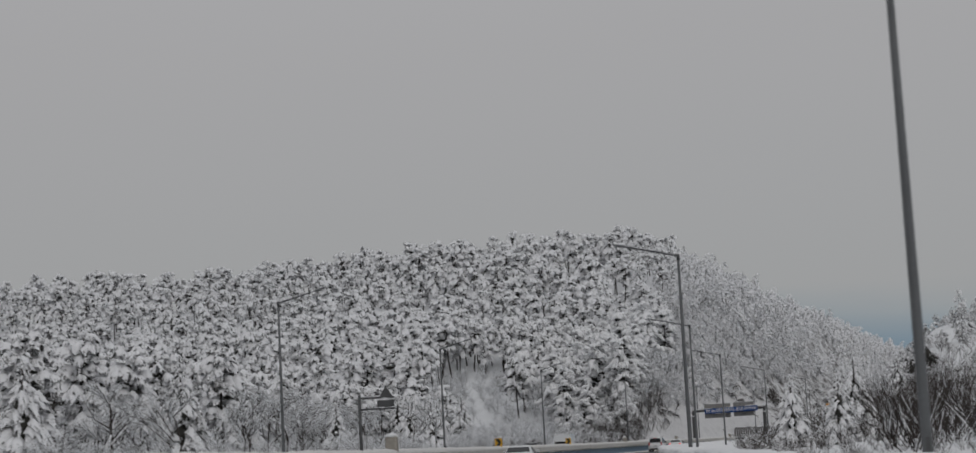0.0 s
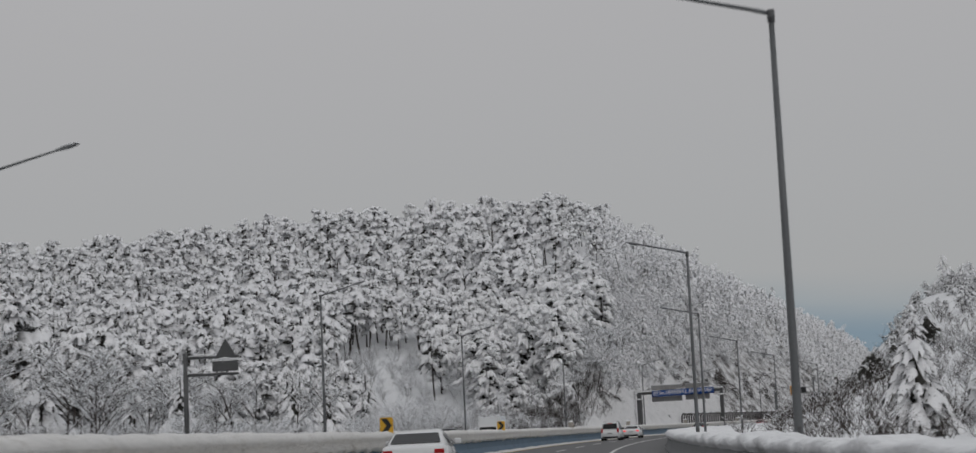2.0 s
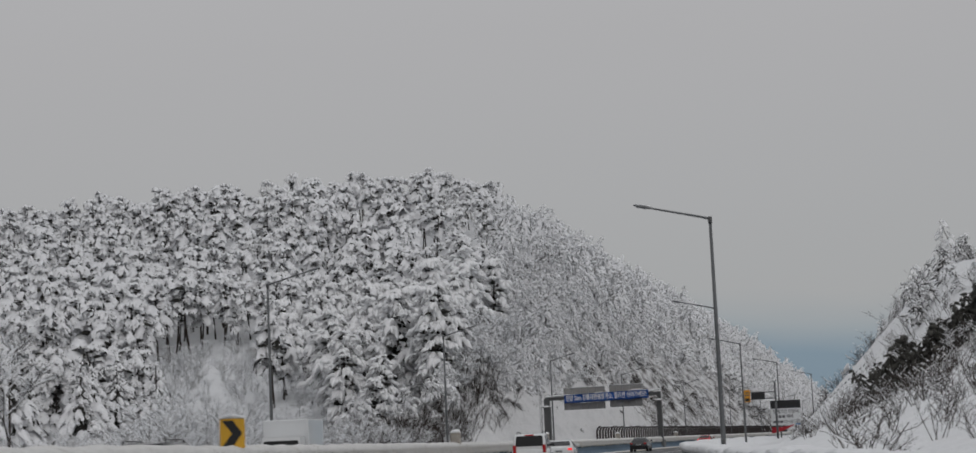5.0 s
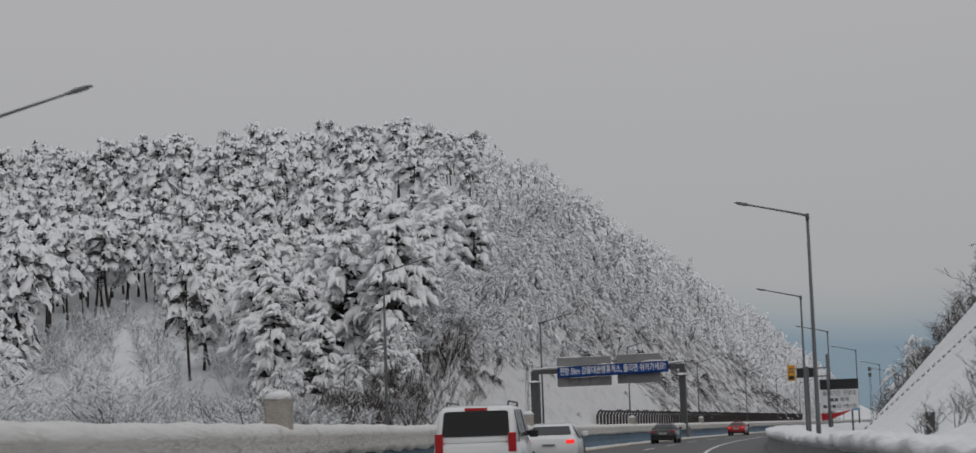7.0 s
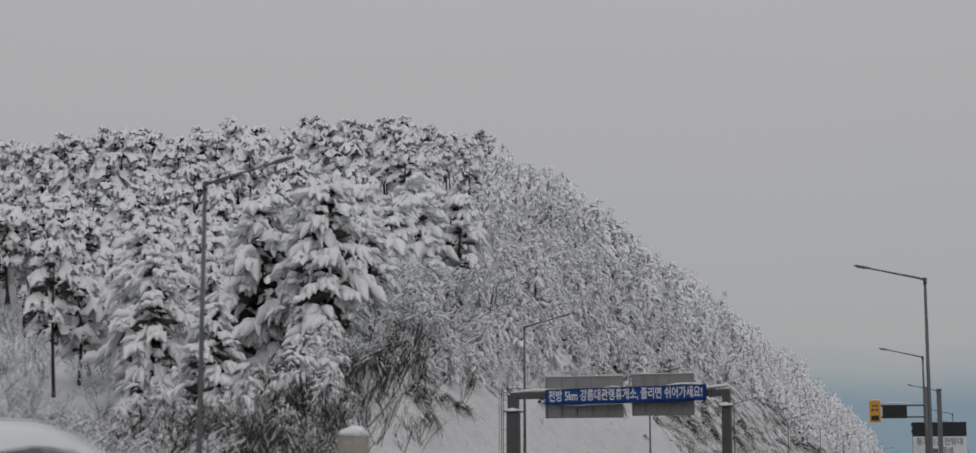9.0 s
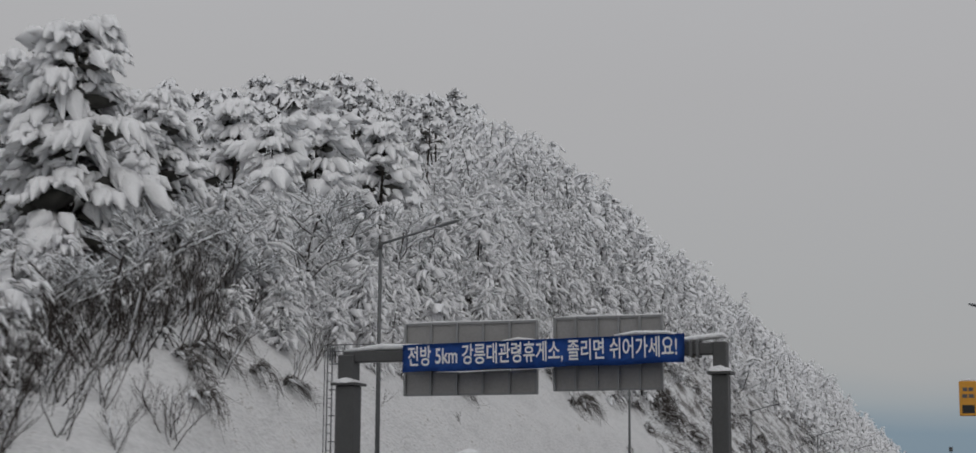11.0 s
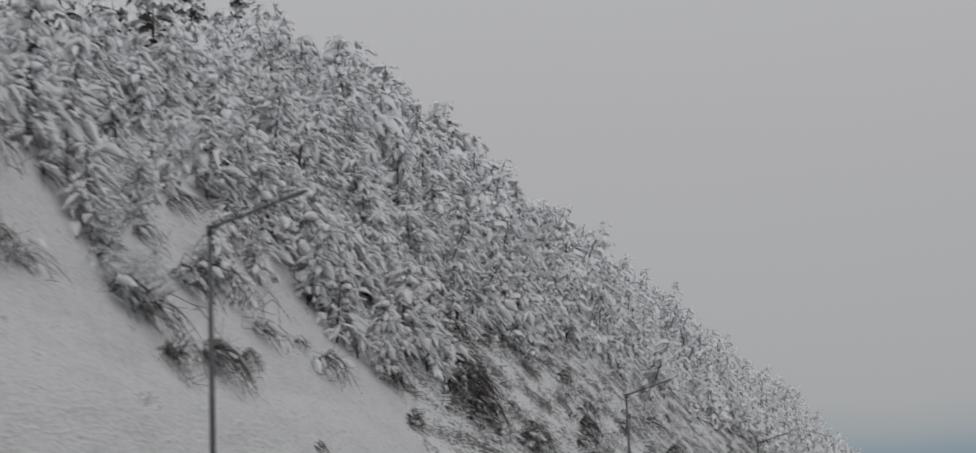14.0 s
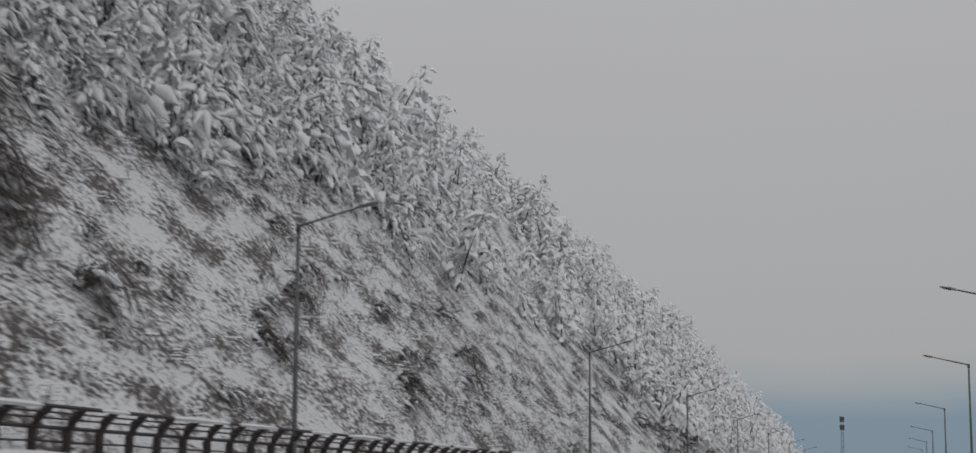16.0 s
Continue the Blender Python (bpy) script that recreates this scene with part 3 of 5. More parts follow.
for k in range(6):
    part("railing_post", box(SPAN - 1.0 + 0.63 * k, SPAN - 0.97 + 0.63 * k, 0.33, 0.38, 6.9, 7.54), STEEL, gantry)
# cloth banner tied along the beam
ban = bmesh.new()
cols, W, Hb = 44, 11.2, 1.07
grid = []
for j in range(5):
    row = []
    for i in range(cols + 1):
        u, v = i / cols, j / 4
        sag = 0.012 * math.sin(u * math.pi * 7) * (1 - v) + 0.01 * math.sin(u * 23) * (1 - v)
        row.append(ban.verts.new((-W / 2 + W * u, 0.03 * math.sin(u * 31 + v * 3), -Hb / 2 + Hb * v + sag + 0.17 * u)))
    grid.append(row)
for j in range(4):
    for i in range(cols):
        ban.faces.new((grid[j][i], grid[j][i + 1], grid[j + 1][i + 1], grid[j + 1][i]))
r = bmesh.ops.solidify(ban, geom=list(ban.faces), thickness=0.008)
banner = thing("cloth_banner", road_pose(G_S, -6.47, 0.0, turn=-4.6) @ pose(-6.81, -0.42, 6.86), "blue cloth banner with white lettering tied to the gantry", "banner")
part("cloth", ban, BANNER, banner, smooth=True)
words = lettering("lettering", "전방 5km 강릉대관령휴게소, 졸리면 쉬어가세요!", 0.84, LETTER, banner, pose(0.0, -0.055, 0.10, 90, -0.9, 0), width=10.7, bold=0.012)
words["kind"] = "stuff"
part("snow_ridge", tube([(2.9, 0.1, 0.70), (3.7, 0.08, 0.78), (4.9, 0.08, 0.76), (5.4, 0.1, 0.66)], [0.06, 0.14, 0.12, 0.05], 8, 0.6), SNOW, banner, "snow heaped on the top hem", smooth=True)
part("snow_ridge", tube([(-1.6, 0.1, 0.58), (-0.9, 0.08, 0.66), (-0.2, 0.1, 0.62)], [0.05, 0.12, 0.05], 8, 0.6), SNOW, banner, "snow heaped on the top hem", smooth=True)
part("snow_fringe", tube([(-4.2, -0.02, -0.55), (-3.0, -0.03, -0.56), (-1.6, -0.02, -0.52), (0.6, -0.02, -0.49)], [0.01, 0.045, 0.03, 0.01], 6, 0.6), SNOW, banner, "thin frozen snow on the lower hem", smooth=True)

# ---- warning sign on a bracket arm, seen from behind ----
sb = thing("bracket_sign", road_pose(155.0, -23.1, 0.0), "dark steel bracket sign by the far verge, seen from behind", "road sign")
part("post", tube([(0, 0, -0.2), (0, 0, 6.75)], [0.16, 0.14], 12), STEEL_DARK, sb, smooth=True)
for z in (6.45, 5.45):
    part("arm", tube([(0, 0, z), (3.2, 0, z)], [0.085, 0.075], 8), STEEL_DARK, sb, smooth=True)
tri = bmesh.new()
q = [tri.verts.new(c) for c in ((1.8, -0.13, 6.35), (3.15, -0.13, 6.35), (2.47, -0.13, 7.5))]
f = tri.faces.new(q)
e = bmesh.ops.extrude_face_region(tri, geom=[f])
for v in [x for x in e["geom"] if isinstance(x, bmesh.types.BMVert)]:
    v.co.y -= 0.05
part("triangular_plate", tri, STEEL_DARK, sb, "dark triangular plate")
part("lower_plate", box(1.65, 3.2, -0.18, -0.13, 5.6, 6.2, bevel=0.01), STEEL_DARK, sb)
part("snow_strip", tube([(1.65, -0.1, 6.25), (2.4, -0.1, 6.36), (3.2, -0.1, 6.25)], [0.08, 0.14, 0.08], 8, 0.6), SNOW, sb, smooth=True)
part("snow_strip", tube([(0.2, 0, 6.55), (1.0, 0, 6.62), (1.7, 0, 6.57)], [0.05, 0.08, 0.05], 8, 0.6), SNOW, sb, smooth=True)

# ---- lane control arm and notice board beside the near verge ----
va = thing("signal_arm", road_pose(388.0, 6.2, 0.0), "steel mast arm with an amber box sign and a black display", "overhead sign")
part("post", tube([(0, 0, -0.2), (0, 0, 8.5)], [0.17, 0.14], 12), STEEL, va, smooth=True)
for z in (7.05, 6.15):
    part("arm", tube([(0, 0, z), (-4.2, 0, z)], [0.07, 0.06], 8), STEEL, va, smooth=True)
amber = part("amber_box", box(-4.35, -3.5, -0.16, 0.12, 5.75, 7.45, bevel=0.03), ORANGE, va, "amber box sign with unreadable print")
for zz, w in ((7.05, 0.27), (6.72, 0.32)):
    for k in (-0.5, 0.5):
        part("print_bar", box(-3.925 + k * w - w * 0.4, -3.925 + k * w + w * 0.4, -0.168, -0.158, zz - 0.09, zz + 0.09), GREY_INK, amber)
part("dark_window", box(-4.22, -3.63, -0.17, -0.155, 5.88, 6.28), BLACK, amber)
part("display", box(-3.35, -1.45, -0.16, 0.12, 6.05, 7.1, bevel=0.03), BLACK, va, "black display, switched off")
part("snow_strip", tube([(-3.4, 0, 7.2), (-2.4, 0, 7.26), (-0.6, 0, 7.2)], [0.08, 0.12, 0.05], 8, 0.6), SNOW, va, smooth=True)
part("snow_strip", tube([(-4.3, 0, 7.47), (-3.9, 0, 7.52), (-3.5, 0, 7.47)], [0.06, 0.10, 0.06], 8, 0.6), SNOW, va, smooth=True)
nb = thing("notice_board", road_pose(392.5, 7.1, 0.0), "white notice board under a black display, on two posts", "notice board")
for px in (-1.3, 1.3):
    part("post", tube([(px, 0.1, -0.2), (px, 0.1, 5.6)], [0.10, 0.10], 10), STEEL, nb, smooth=True)
part("black_panel", box(-2.12, 2.12, -0.12, 0.0, 4.72, 5.86, bevel=0.02), BLACK, nb)
white = part("white_panel", box(-2.10, 2.10, -0.10, 0.0, 2.35, 4.70, bevel=0.02), WHITE_PANEL, nb)
lettering("lettering", "동계기간 전망대", 0.62, GREY_INK, white, pose(0.0, -0.106, 4.25, 90), width=3.6, bold=0.008)
lettering("lettering", "폐쇄", 0.58, GREY_INK, white, pose(0.55, -0.106, 3.55, 90), width=0.95, bold=0.008)
for k in range(2):
    part("print_bar", box(-1.05 + 0.5 * k, -0.65 + 0.5 * k, -0.108, -0.101, 3.38, 3.74), GREY_INK, white)
lettering("lettering", "5일~4월15일)", 0.5, GREY_INK, white, pose(0.75, -0.106, 2.82, 90), width=2.2, bold=0.006)
for k in range(3):
    part("print_bar", box(-1.85 + 0.5 * k, -1.45 + 0.5 * k, -0.108, -0.101, 2.66, 3.0), GREY_INK, white)
sw = bmesh.new()
top, bot = [], []
for k in range(13):
    u = k / 12
    xx = -2.1 + 3.2 * u
    top.append(sw.verts.new((xx, -0.11, 1.85 + 0.55 * u * u + 0.25 * (1 - u))))
    bot.append(sw.verts.new((xx, -0.11, 1.25 + 1.05 * u ** 1.5)))
for k in range(12):
    sw.faces.new((top[k], top[k + 1], bot[k + 1], bot[k]))
bmesh.ops.solidify(sw, geom=list(sw.faces), thickness=0.02)
part("red_swoosh", sw, RED, nb, "curved red band under the panel")
part("blue_corner", box(1.3, 2.1, -0.108, -0.101, 2.36, 2.52), BLUE_PRINT, white)
# a plain post close by
pp = thing("steel_post", road_pose(332.2, 6.8, 0.0), "plain square grey steel post standing in the snow bank", "post")
part("shaft", box(-0.11, 0.11, -0.11, 0.11, -0.2, 5.52, bevel=0.02), STEEL, pp)
part("top_plate", box(-0.13, 0.13, -0.13, 0.13, 5.52, 5.56), STEEL_DARK, pp)

# ---- on the median: squat posts and chevron boards ----
mp = thing("median_post", Matrix.Identity(4), "squat pale rough post on the median with a rounded snow cap", "post", "posts on the median")
part("block", box(-0.24, 0.24, -0.22, 0.22, 0.9, 2.0, bevel=0.04), WOOD, mp)
part("snow_cap", lump(0, 0, 1.98, 0.28, 0.26, 0.17, seed=5), SNOW, mp, smooth=True)
for i, s in enumerate((71.6, 224.0, 274.1, 326.5, 377.0)):
    m = road_pose(s, -6.5, 0.0, turn=3.0 * (i % 3 - 1))
    if i == 0:
        mp.matrix_basis = m
    else:
        copy_thing(mp, m)


def chevron_board():
    ob = thing("chevron_board", Matrix.Identity(4), "yellow chevron board with a black arrow on the median", "road sign", "chevron boards on the median")
    part("plate", box(-0.27, 0.27, -0.03, 0.0, 1.42, 2.04, bevel=0.01), YELLOW, ob)
    bm = bmesh.new()
    pts = [(-0.22, 2.00), (0.02, 2.00), (0.22, 1.73), (0.02, 1.46), (-0.22, 1.46), (0.0, 1.73)]
    vs = [bm.verts.new((x, -0.036, z)) for x, z in pts]
    bm.faces.new((vs[0], vs[1], vs[2], vs[5]))
    bm.faces.new((vs[5], vs[2], vs[3], vs[4]))
    bmesh.ops.solidify(bm, geom=list(bm.faces), thickness=0.004)
    part("arrow", bm, BLACK, ob)
    part("post", box(-0.06, 0.06, 0.0, 0.05, 0.8, 1.9), YELLOW, ob)
    part("snow_cap", tube([(-0.27, -0.01, 2.05), (0, -0.01, 2.10), (0.27, -0.01, 2.05)], [0.04, 0.07, 0.04], 6, 0.7), SNOW, ob, smooth=True)
    return ob


cb = chevron_board()
cb.matrix_basis = road_pose(121.5, -6.5, 0.0, turn=-12)
copy_thing(cb, road_pose(172.9, -6.5, 0.0, turn=-8))

# ---- rockfall fence with cranked posts ----
fence = thing("rockfall_fence", road_pose(414.8, -25.0, -0.32), "dark brown steel rockfall fence with cranked posts and wires", "fence")
f_inv = fence.matrix_basis.inverted()


def on_fence(s, o, z):
    return f_inv @ Vector(road_xyz(s, o, z - 0.32).tolist())


FENCE_Z = 3.75
bm = tube([(0, 0, -0.3), (0, 0, 3.25), (0.16, 0, 3.6), (0.55, 0, FENCE_Z + 0.2)], [0.17, 0.16, 0.16, 0.12], 6)
post_ob = part("post", bm, FENCE_STEEL, fence)
post_ob.matrix_basis = f_inv @ road_pose(414.8, -25.0, -0.32)
for k in range(1, 136):
    o = new("post", post_ob.data)
    o.parent = fence
    o.matrix_basis = f_inv @ road_pose(414.8 + 2.2 * k, -25.0, -0.32)
for z in (0.6, 1.1, 1.6, 2.05, 2.5, 2.95):
    part("wire", tube([on_fence(s, -24.98, z + 0.02 * math.sin(s * 1.3)) for s in range(415, 715, 2)], [0.03] * 150, 4), FENCE_STEEL, fence)
for k, (o, z) in enumerate(((-24.93, 3.36), (-24.78, 3.62), (-24.6, 3.78), (-24.43, 3.95))):
    part("crank_wire", tube([on_fence(s, o, z) for s in range(415, 715, 2)], [0.06 if k in (0, 3) else 0.03] * 150, 4), FENCE_STEEL, fence)
part("snow_strip", tube([on_fence(s, -24.45, FENCE_Z + 0.20) for s in range(415, 715, 2)], [0.09 + 0.05 * math.sin(k * 1.9) + 0.03 * math.sin(k * 0.7) for k in range(150)], 5, 0.7), SNOW, fence)
# low guard rail before it
rail = thing("guard_rail", road_pose(345.0, -22.4, 0.0), "low steel guard rail along the far verge, snow on top", "guard rail")
r_inv = rail.matrix_basis.inverted()
for z in (0.55, 0.95):
    part("beam", tube([r_inv @ Vector(road_xyz(s, -22.4, z).tolist()) for s in range(345, 409, 4)], [0.07] * 16, 6, 0.5), STEEL, rail)
for s in range(345, 409, 2):
    p = part("post", tube([(0, 0, -0.1), (0, 0, 1.05)], [0.05, 0.05], 6), STEEL, rail)
    p.matrix_basis = r_inv @ road_pose(s, -22.45, 0)

# concrete chute running up the near-side bank
chute = thing("drain_chute", road_pose(334.0, 11.0, 0.0), "narrow dark concrete drain chute climbing the snowy bank", "drain")
bm = bmesh.new()
for k in range(22):
    o = 11.0 + 0.42 * k
    z = float(land(334.0, o))
    add_box(bm, o - 11.0, o - 11.0 + 0.36, -0.2, 0.2, z - 0.3, z + 0.2)
    add_box(bm, o - 11.0 + 0.16, o - 11.0 + 0.20, -0.22, -0.18, z + 0.2, z + 0.38)
part("steps", bm, CONCRETE, chute)
box_s = thing("cabinet_box", road_pose(296.0, 14.0, float(land(296.0, 14.0)) - 1.5), "small dark grey roadside box half sunk in snow", "cabinet")
part("body", box(-0.25, 0.25, -0.2, 0.2, 0.8, 2.6, bevel=0.03), STEEL_DARK, box_s)
part("lid", box(-0.28, 0.28, -0.23, 0.23, 2.6, 2.68), STEEL_DARK, box_s)

# slim radio mast far down the road
mast = thing("lattice_mast", road_pose(980.0, -17.0, 0.0), "slim grey lattice mast far down the road", "mast")
for dx, dy in ((-0.5, -0.5), (0.5, -0.5), (0.5, 0.5), (-0.5, 0.5)):
    part("leg", tube([(dx, dy, 0), (dx * 0.5, dy * 0.5, 24)], [0.09, 0.06], 5), STEEL_DARK, mast)
for k in range(11):
    z = 1 + 2.1 * k
    w = 0.5 - 0.25 * z / 24
    part("brace", tube([(-w, -w, z), (w, -w, z + 2.0)], [0.05, 0.05], 4), STEEL_DARK, mast)
for z in (20.0, 22.5):
    part("antenna", box(-0.7, 0.7, -0.6, -0.4, z, z + 1.6), STEEL_DARK, mast)

# ---- vehicles ----
def loft(stations, soft=0.0):
    """Rings of points, one a station, skinned into a closed body."""
    bm = bmesh.new()
    rings = [[bm.verts.new(p) for p in ring] for ring in stations]
    n = len(rings[0])
    for a, b in zip(rings, rings[1:]):
        for k in range(n):
            bm.faces.new((a[k], a[(k + 1) % n], b[(k + 1) % n], b[k]))
    bm.faces.new(rings[0])
    bm.faces.new(rings[-1])
    if soft:
        bmesh.ops.recalc_face_normals(bm, faces=bm.faces)
        bmesh.ops.bevel(bm, geom=list(bm.edges), offset=soft, segments=2, affect="EDGES", clamp_overlap=True)
    return bm


def panel(pts, thick=0.012, corner=0.07):
    bm = bmesh.new()
    pts = [Vector(p) for p in pts]
    ring = []
    for i, p in enumerate(pts):
        a, b = pts[i - 1], pts[(i + 1) % len(pts)]
        r0, r1 = min(corner, (a - p).length * 0.4), min(corner, (b - p).length * 0.4)
        q0, q1 = p + (a - p).normalized() * r0, p + (b - p).normalized() * r1
        for k in range(4):
            t = k / 3
            ring.append(q0 * (1 - t) ** 2 + p * 2 * t * (1 - t) + q1 * t * t)
    bm.faces.new([bm.verts.new(q) for q in ring])
    bmesh.ops.recalc_face_normals(bm, faces=bm.faces)
    bmesh.ops.solidify(bm, geom=list(bm.faces), thickness=thick)
    return bm


def car(m, paint, label, tall=False, lit=False, roof=None):
    """A saloon, or a tall estate with roof rails; y points ahead, the tail is at -y."""
    ob = thing("car", m, label, "car", "cars on the highway")
    L, W = (4.75, 0.94) if not tall else (4.85, 0.96)
    deck, belt, top = (1.02, 0.98, 1.44) if not tall else (1.05, 1.08, 1.80)
    h = L / 2

    def ring(y, w, z0, z1):
        return [(-w, y, z0 + 0.12), (-w * 1.0, y, (z0 + z1) / 2), (-w * 0.97, y, z1 - 0.07), (-w * 0.86, y, z1), (w * 0.86, y, z1), (w * 0.97, y, z1 - 0.07), (w, y, (z0 + z1) / 2), (w, y, z0 + 0.12), (w * 0.9, y, z0), (-w * 0.9, y, z0)]
    body = [ring(-h, W * 0.86, 0.38, deck - 0.12), ring(-h + 0.10, W * 0.95, 0.26, deck - 0.02), ring(-h + 0.6, W, 0.22, deck), ring(-0.6, W, 0.20, belt), ring(0.7, W, 0.20, belt - 0.02),
            ring(h - 1.15, W * 0.98, 0.22, belt - 0.08), ring(h - 0.45, W * 0.95, 0.24, belt - 0.22), ring(h - 0.08, W * 0.84, 0.30, belt - 0.36), ring(h, W * 0.70, 0.40, belt - 0.46)]
    shell = part("body", loft(body, 0.03), paint, ob, smooth=True)
    if tall:
        cab = [(-h + 0.06, 0.84, 1.0, 1.05), (-h + 0.32, 0.80, 1.0, top - 0.10), (-h + 0.62, 0.78, 1.0, top - 0.01), (0.0, 0.77, 1.0, top), (0.85, 0.75, 1.0, top - 0.05), (1.55, 0.80, 0.98, 1.05)]
    else:
        cab = [(-h + 0.55, 0.82, 0.95, 1.01), (-h + 1.35, 0.70, 0.95, top - 0.10), (-h + 1.75, 0.66, 0.95, top - 0.01), (0.05, 0.65, 0.95, top), (0.55, 0.66, 0.95, top - 0.05), (1.45, 0.80, 0.92, 0.97)]

    def cring(y, w, z0, z1):
        wb = 0.90 if z1 - z0 > 0.2 else w
        return [(-wb, y, z0), (-w, y, max(z1 - 0.06, z0 + 0.01)), (-w * 0.88, y, z1), (w * 0.88, y, z1), (w, y, max(z1 - 0.06, z0 + 0.01)), (wb, y, z0)]
    part("cabin", loft([cring(*c) for c in cab], 0.035), roof or paint, shell, smooth=True)
    part("roof_skin", loft([[(-cab[i][1] * 0.84, cab[i][0], cab[i][3] + 0.002), (cab[i][1] * 0.84, cab[i][0], cab[i][3] + 0.002), (cab[i][1] * 0.84, cab[i][0], cab[i][3] + 0.014), (-cab[i][1] * 0.84, cab[i][0], cab[i][3] + 0.014)] for i in (2, 3, 4)]),
         roof or paint, shell)
    # rear window, windscreen
    (y0, w0, _, z0), (y1, w1, _, z1) = cab[0], cab[1]
    a, b = 0.12, 0.93
    part("rear_window", panel([(-w0 * 0.86, y0 + (y1 - y0) * a - 0.012, z0 + (z1 - z0) * a + 0.012), (w0 * 0.86, y0 + (y1 - y0) * a - 0.012, z0 + (z1 - z0) * a + 0.012),
                               (w1 * 0.86, y0 + (y1 - y0) * b - 0.012, z0 + (z1 - z0) * b + 0.012), (-w1 * 0.86, y0 + (y1 - y0) * b - 0.012, z0 + (z1 - z0) * b + 0.012)]), CAR_GLASS, shell)
    (y2, w2, _, z2), (y3, w3, _, z3) = cab[4], cab[5]
    part("windscreen", panel([(-w2 * 0.86, y2 + 0.03, z2 + 0.0), (w2 * 0.86, y2 + 0.03, z2 + 0.0), (w3 * 0.86, y3 - 0.06, z3 + 0.05), (-w3 * 0.86, y3 - 0.06, z3 + 0.05)]), CAR_GLASS, shell)
    spans = ((-h + 0.55, -1.15), (-1.08, -0.12), (-0.05, 0.95)) if tall else ((-h + 1.55, -0.12), (-0.05, 0.80))
    for sx in (-1, 1):
        for ya, yb in spans:
            def wall(y, f):
                w = float(np.interp(y, [c[0] for c in cab], [c[1] for c in cab]))
                zt = float(np.interp(y, [c[0] for c in cab], [c[3] for c in cab])) - 0.09
                zb = belt + 0.04
                return (sx * (0.90 + (w - 0.90) * f * 0.98 + 0.012), y, zb + (zt - zb) * f)
            part("side_window", panel([wall(ya, 0), wall(yb, 0), wall(yb, 1), wall(ya, 1)]), CAR_GLASS, shell)
        part("mirror", box(sx * 1.0 - 0.11, sx * 1.0 + 0.11, 0.85, 0.95, belt + 0.0, belt + 0.17, bevel=0.03), CAR_TRIM if tall else paint, ob)
        lw = 0.27 if not tall else 0.17
        xa, xb = sx * (W * 0.90), sx * (W * 0.90 - lw)
        part("tail_lamp", box(min(xa, xb), max(xa, xb), -h - 0.012, -h + 0.10, deck - 0.25, deck - (0.13 if not tall else -0.15), bevel=0.01), BRAKE if lit else TAIL_RED, ob, "lit red tail lamp" if lit else "red tail lamp")
        part("headlamp", box(min(sx * 0.45, sx * 0.75), max(sx * 0.45, sx * 0.75), h - 0.22, h - 0.02, belt - 0.52, belt - 0.40, bevel=0.02), LENS, ob)
        for wy in (-h + 0.95, h - 0.92):
            tyre = part("wheel", tube([(sx * 0.70, wy, 0.33), (sx * 0.92, wy, 0.33)], [0.33, 0.33], 20), TYRE, ob)
            part("rim", tube([(sx * 0.80, wy, 0.33), (sx * 0.932, wy, 0.33)], [0.22, 0.20], 14), RIM, tyre)
            part("arch", tube([(sx * 0.72, wy, 0.36), (sx * (W - 0.005), wy, 0.36)], [0.39, 0.39], 20), CAR_TRIM, shell)
        if tall:
            part("roof_rail", tube([(sx * 0.66, -h + 0.6, top - 0.02), (sx * 0.67, -h + 0.72, top + 0.07), (sx * 0.67, 0.5, top + 0.07), (sx * 0.66, 0.62, top - 0.03)], [0.022] * 4, 6), CAR_TRIM, ob)
    zt = cab[1][3]
    part("high_brake_lamp", box(-0.24 if tall else -0.10, 0.24 if tall else 0.10, cab[1][0] - 0.04, cab[1][0] + 0.03, zt - (0.02 if tall else 0.06), zt + (0.04 if tall else -0.02)), BRAKE if lit else TAIL_RED, ob)
    plate = part("number_plate", box(-0.26, 0.26, -h - 0.02, -h, 0.66, 0.78), PLATE, ob)
    part("print_bar", box(-0.20, 0.20, -h - 0.024, -h - 0.021, 0.69, 0.75), GREY_INK, plate)
    part("bumper_trim", box(-W * 0.80, W * 0.80, -h - 0.015, -h + 0.2, 0.26, 0.42, bevel=0.02), CAR_TRIM, ob)
    return ob


car(road_pose(251.0, -3.1, 0.0), CAR_WHITE, "white saloon with its brake lights on, in the inner lane", lit=True)
car(road_pose(230.4, -3.15, 0.0), CAR_WHITE, "white tall estate car with roof rails in the inner lane", tall=True)
car(road_pose(104.6, -3.5, 0.0), CAR_WHITE, "white saloon with a black glass roof in the inner lane", roof=CAR_WHITE)
car(road_pose(321.0, -3.4, 0.0), CAR_DARK, "dark grey saloon in the inner lane ahead")
car(road_pose(384.0, -3.4, 0.0), CAR_RED, "red saloon with lit tail lamps far ahead", lit=True)
car(road_pose(190.0, -12.6, 0.0, turn=180), CAR_DARK, "dark car on the far carriageway, snow on its roof", tall=True)


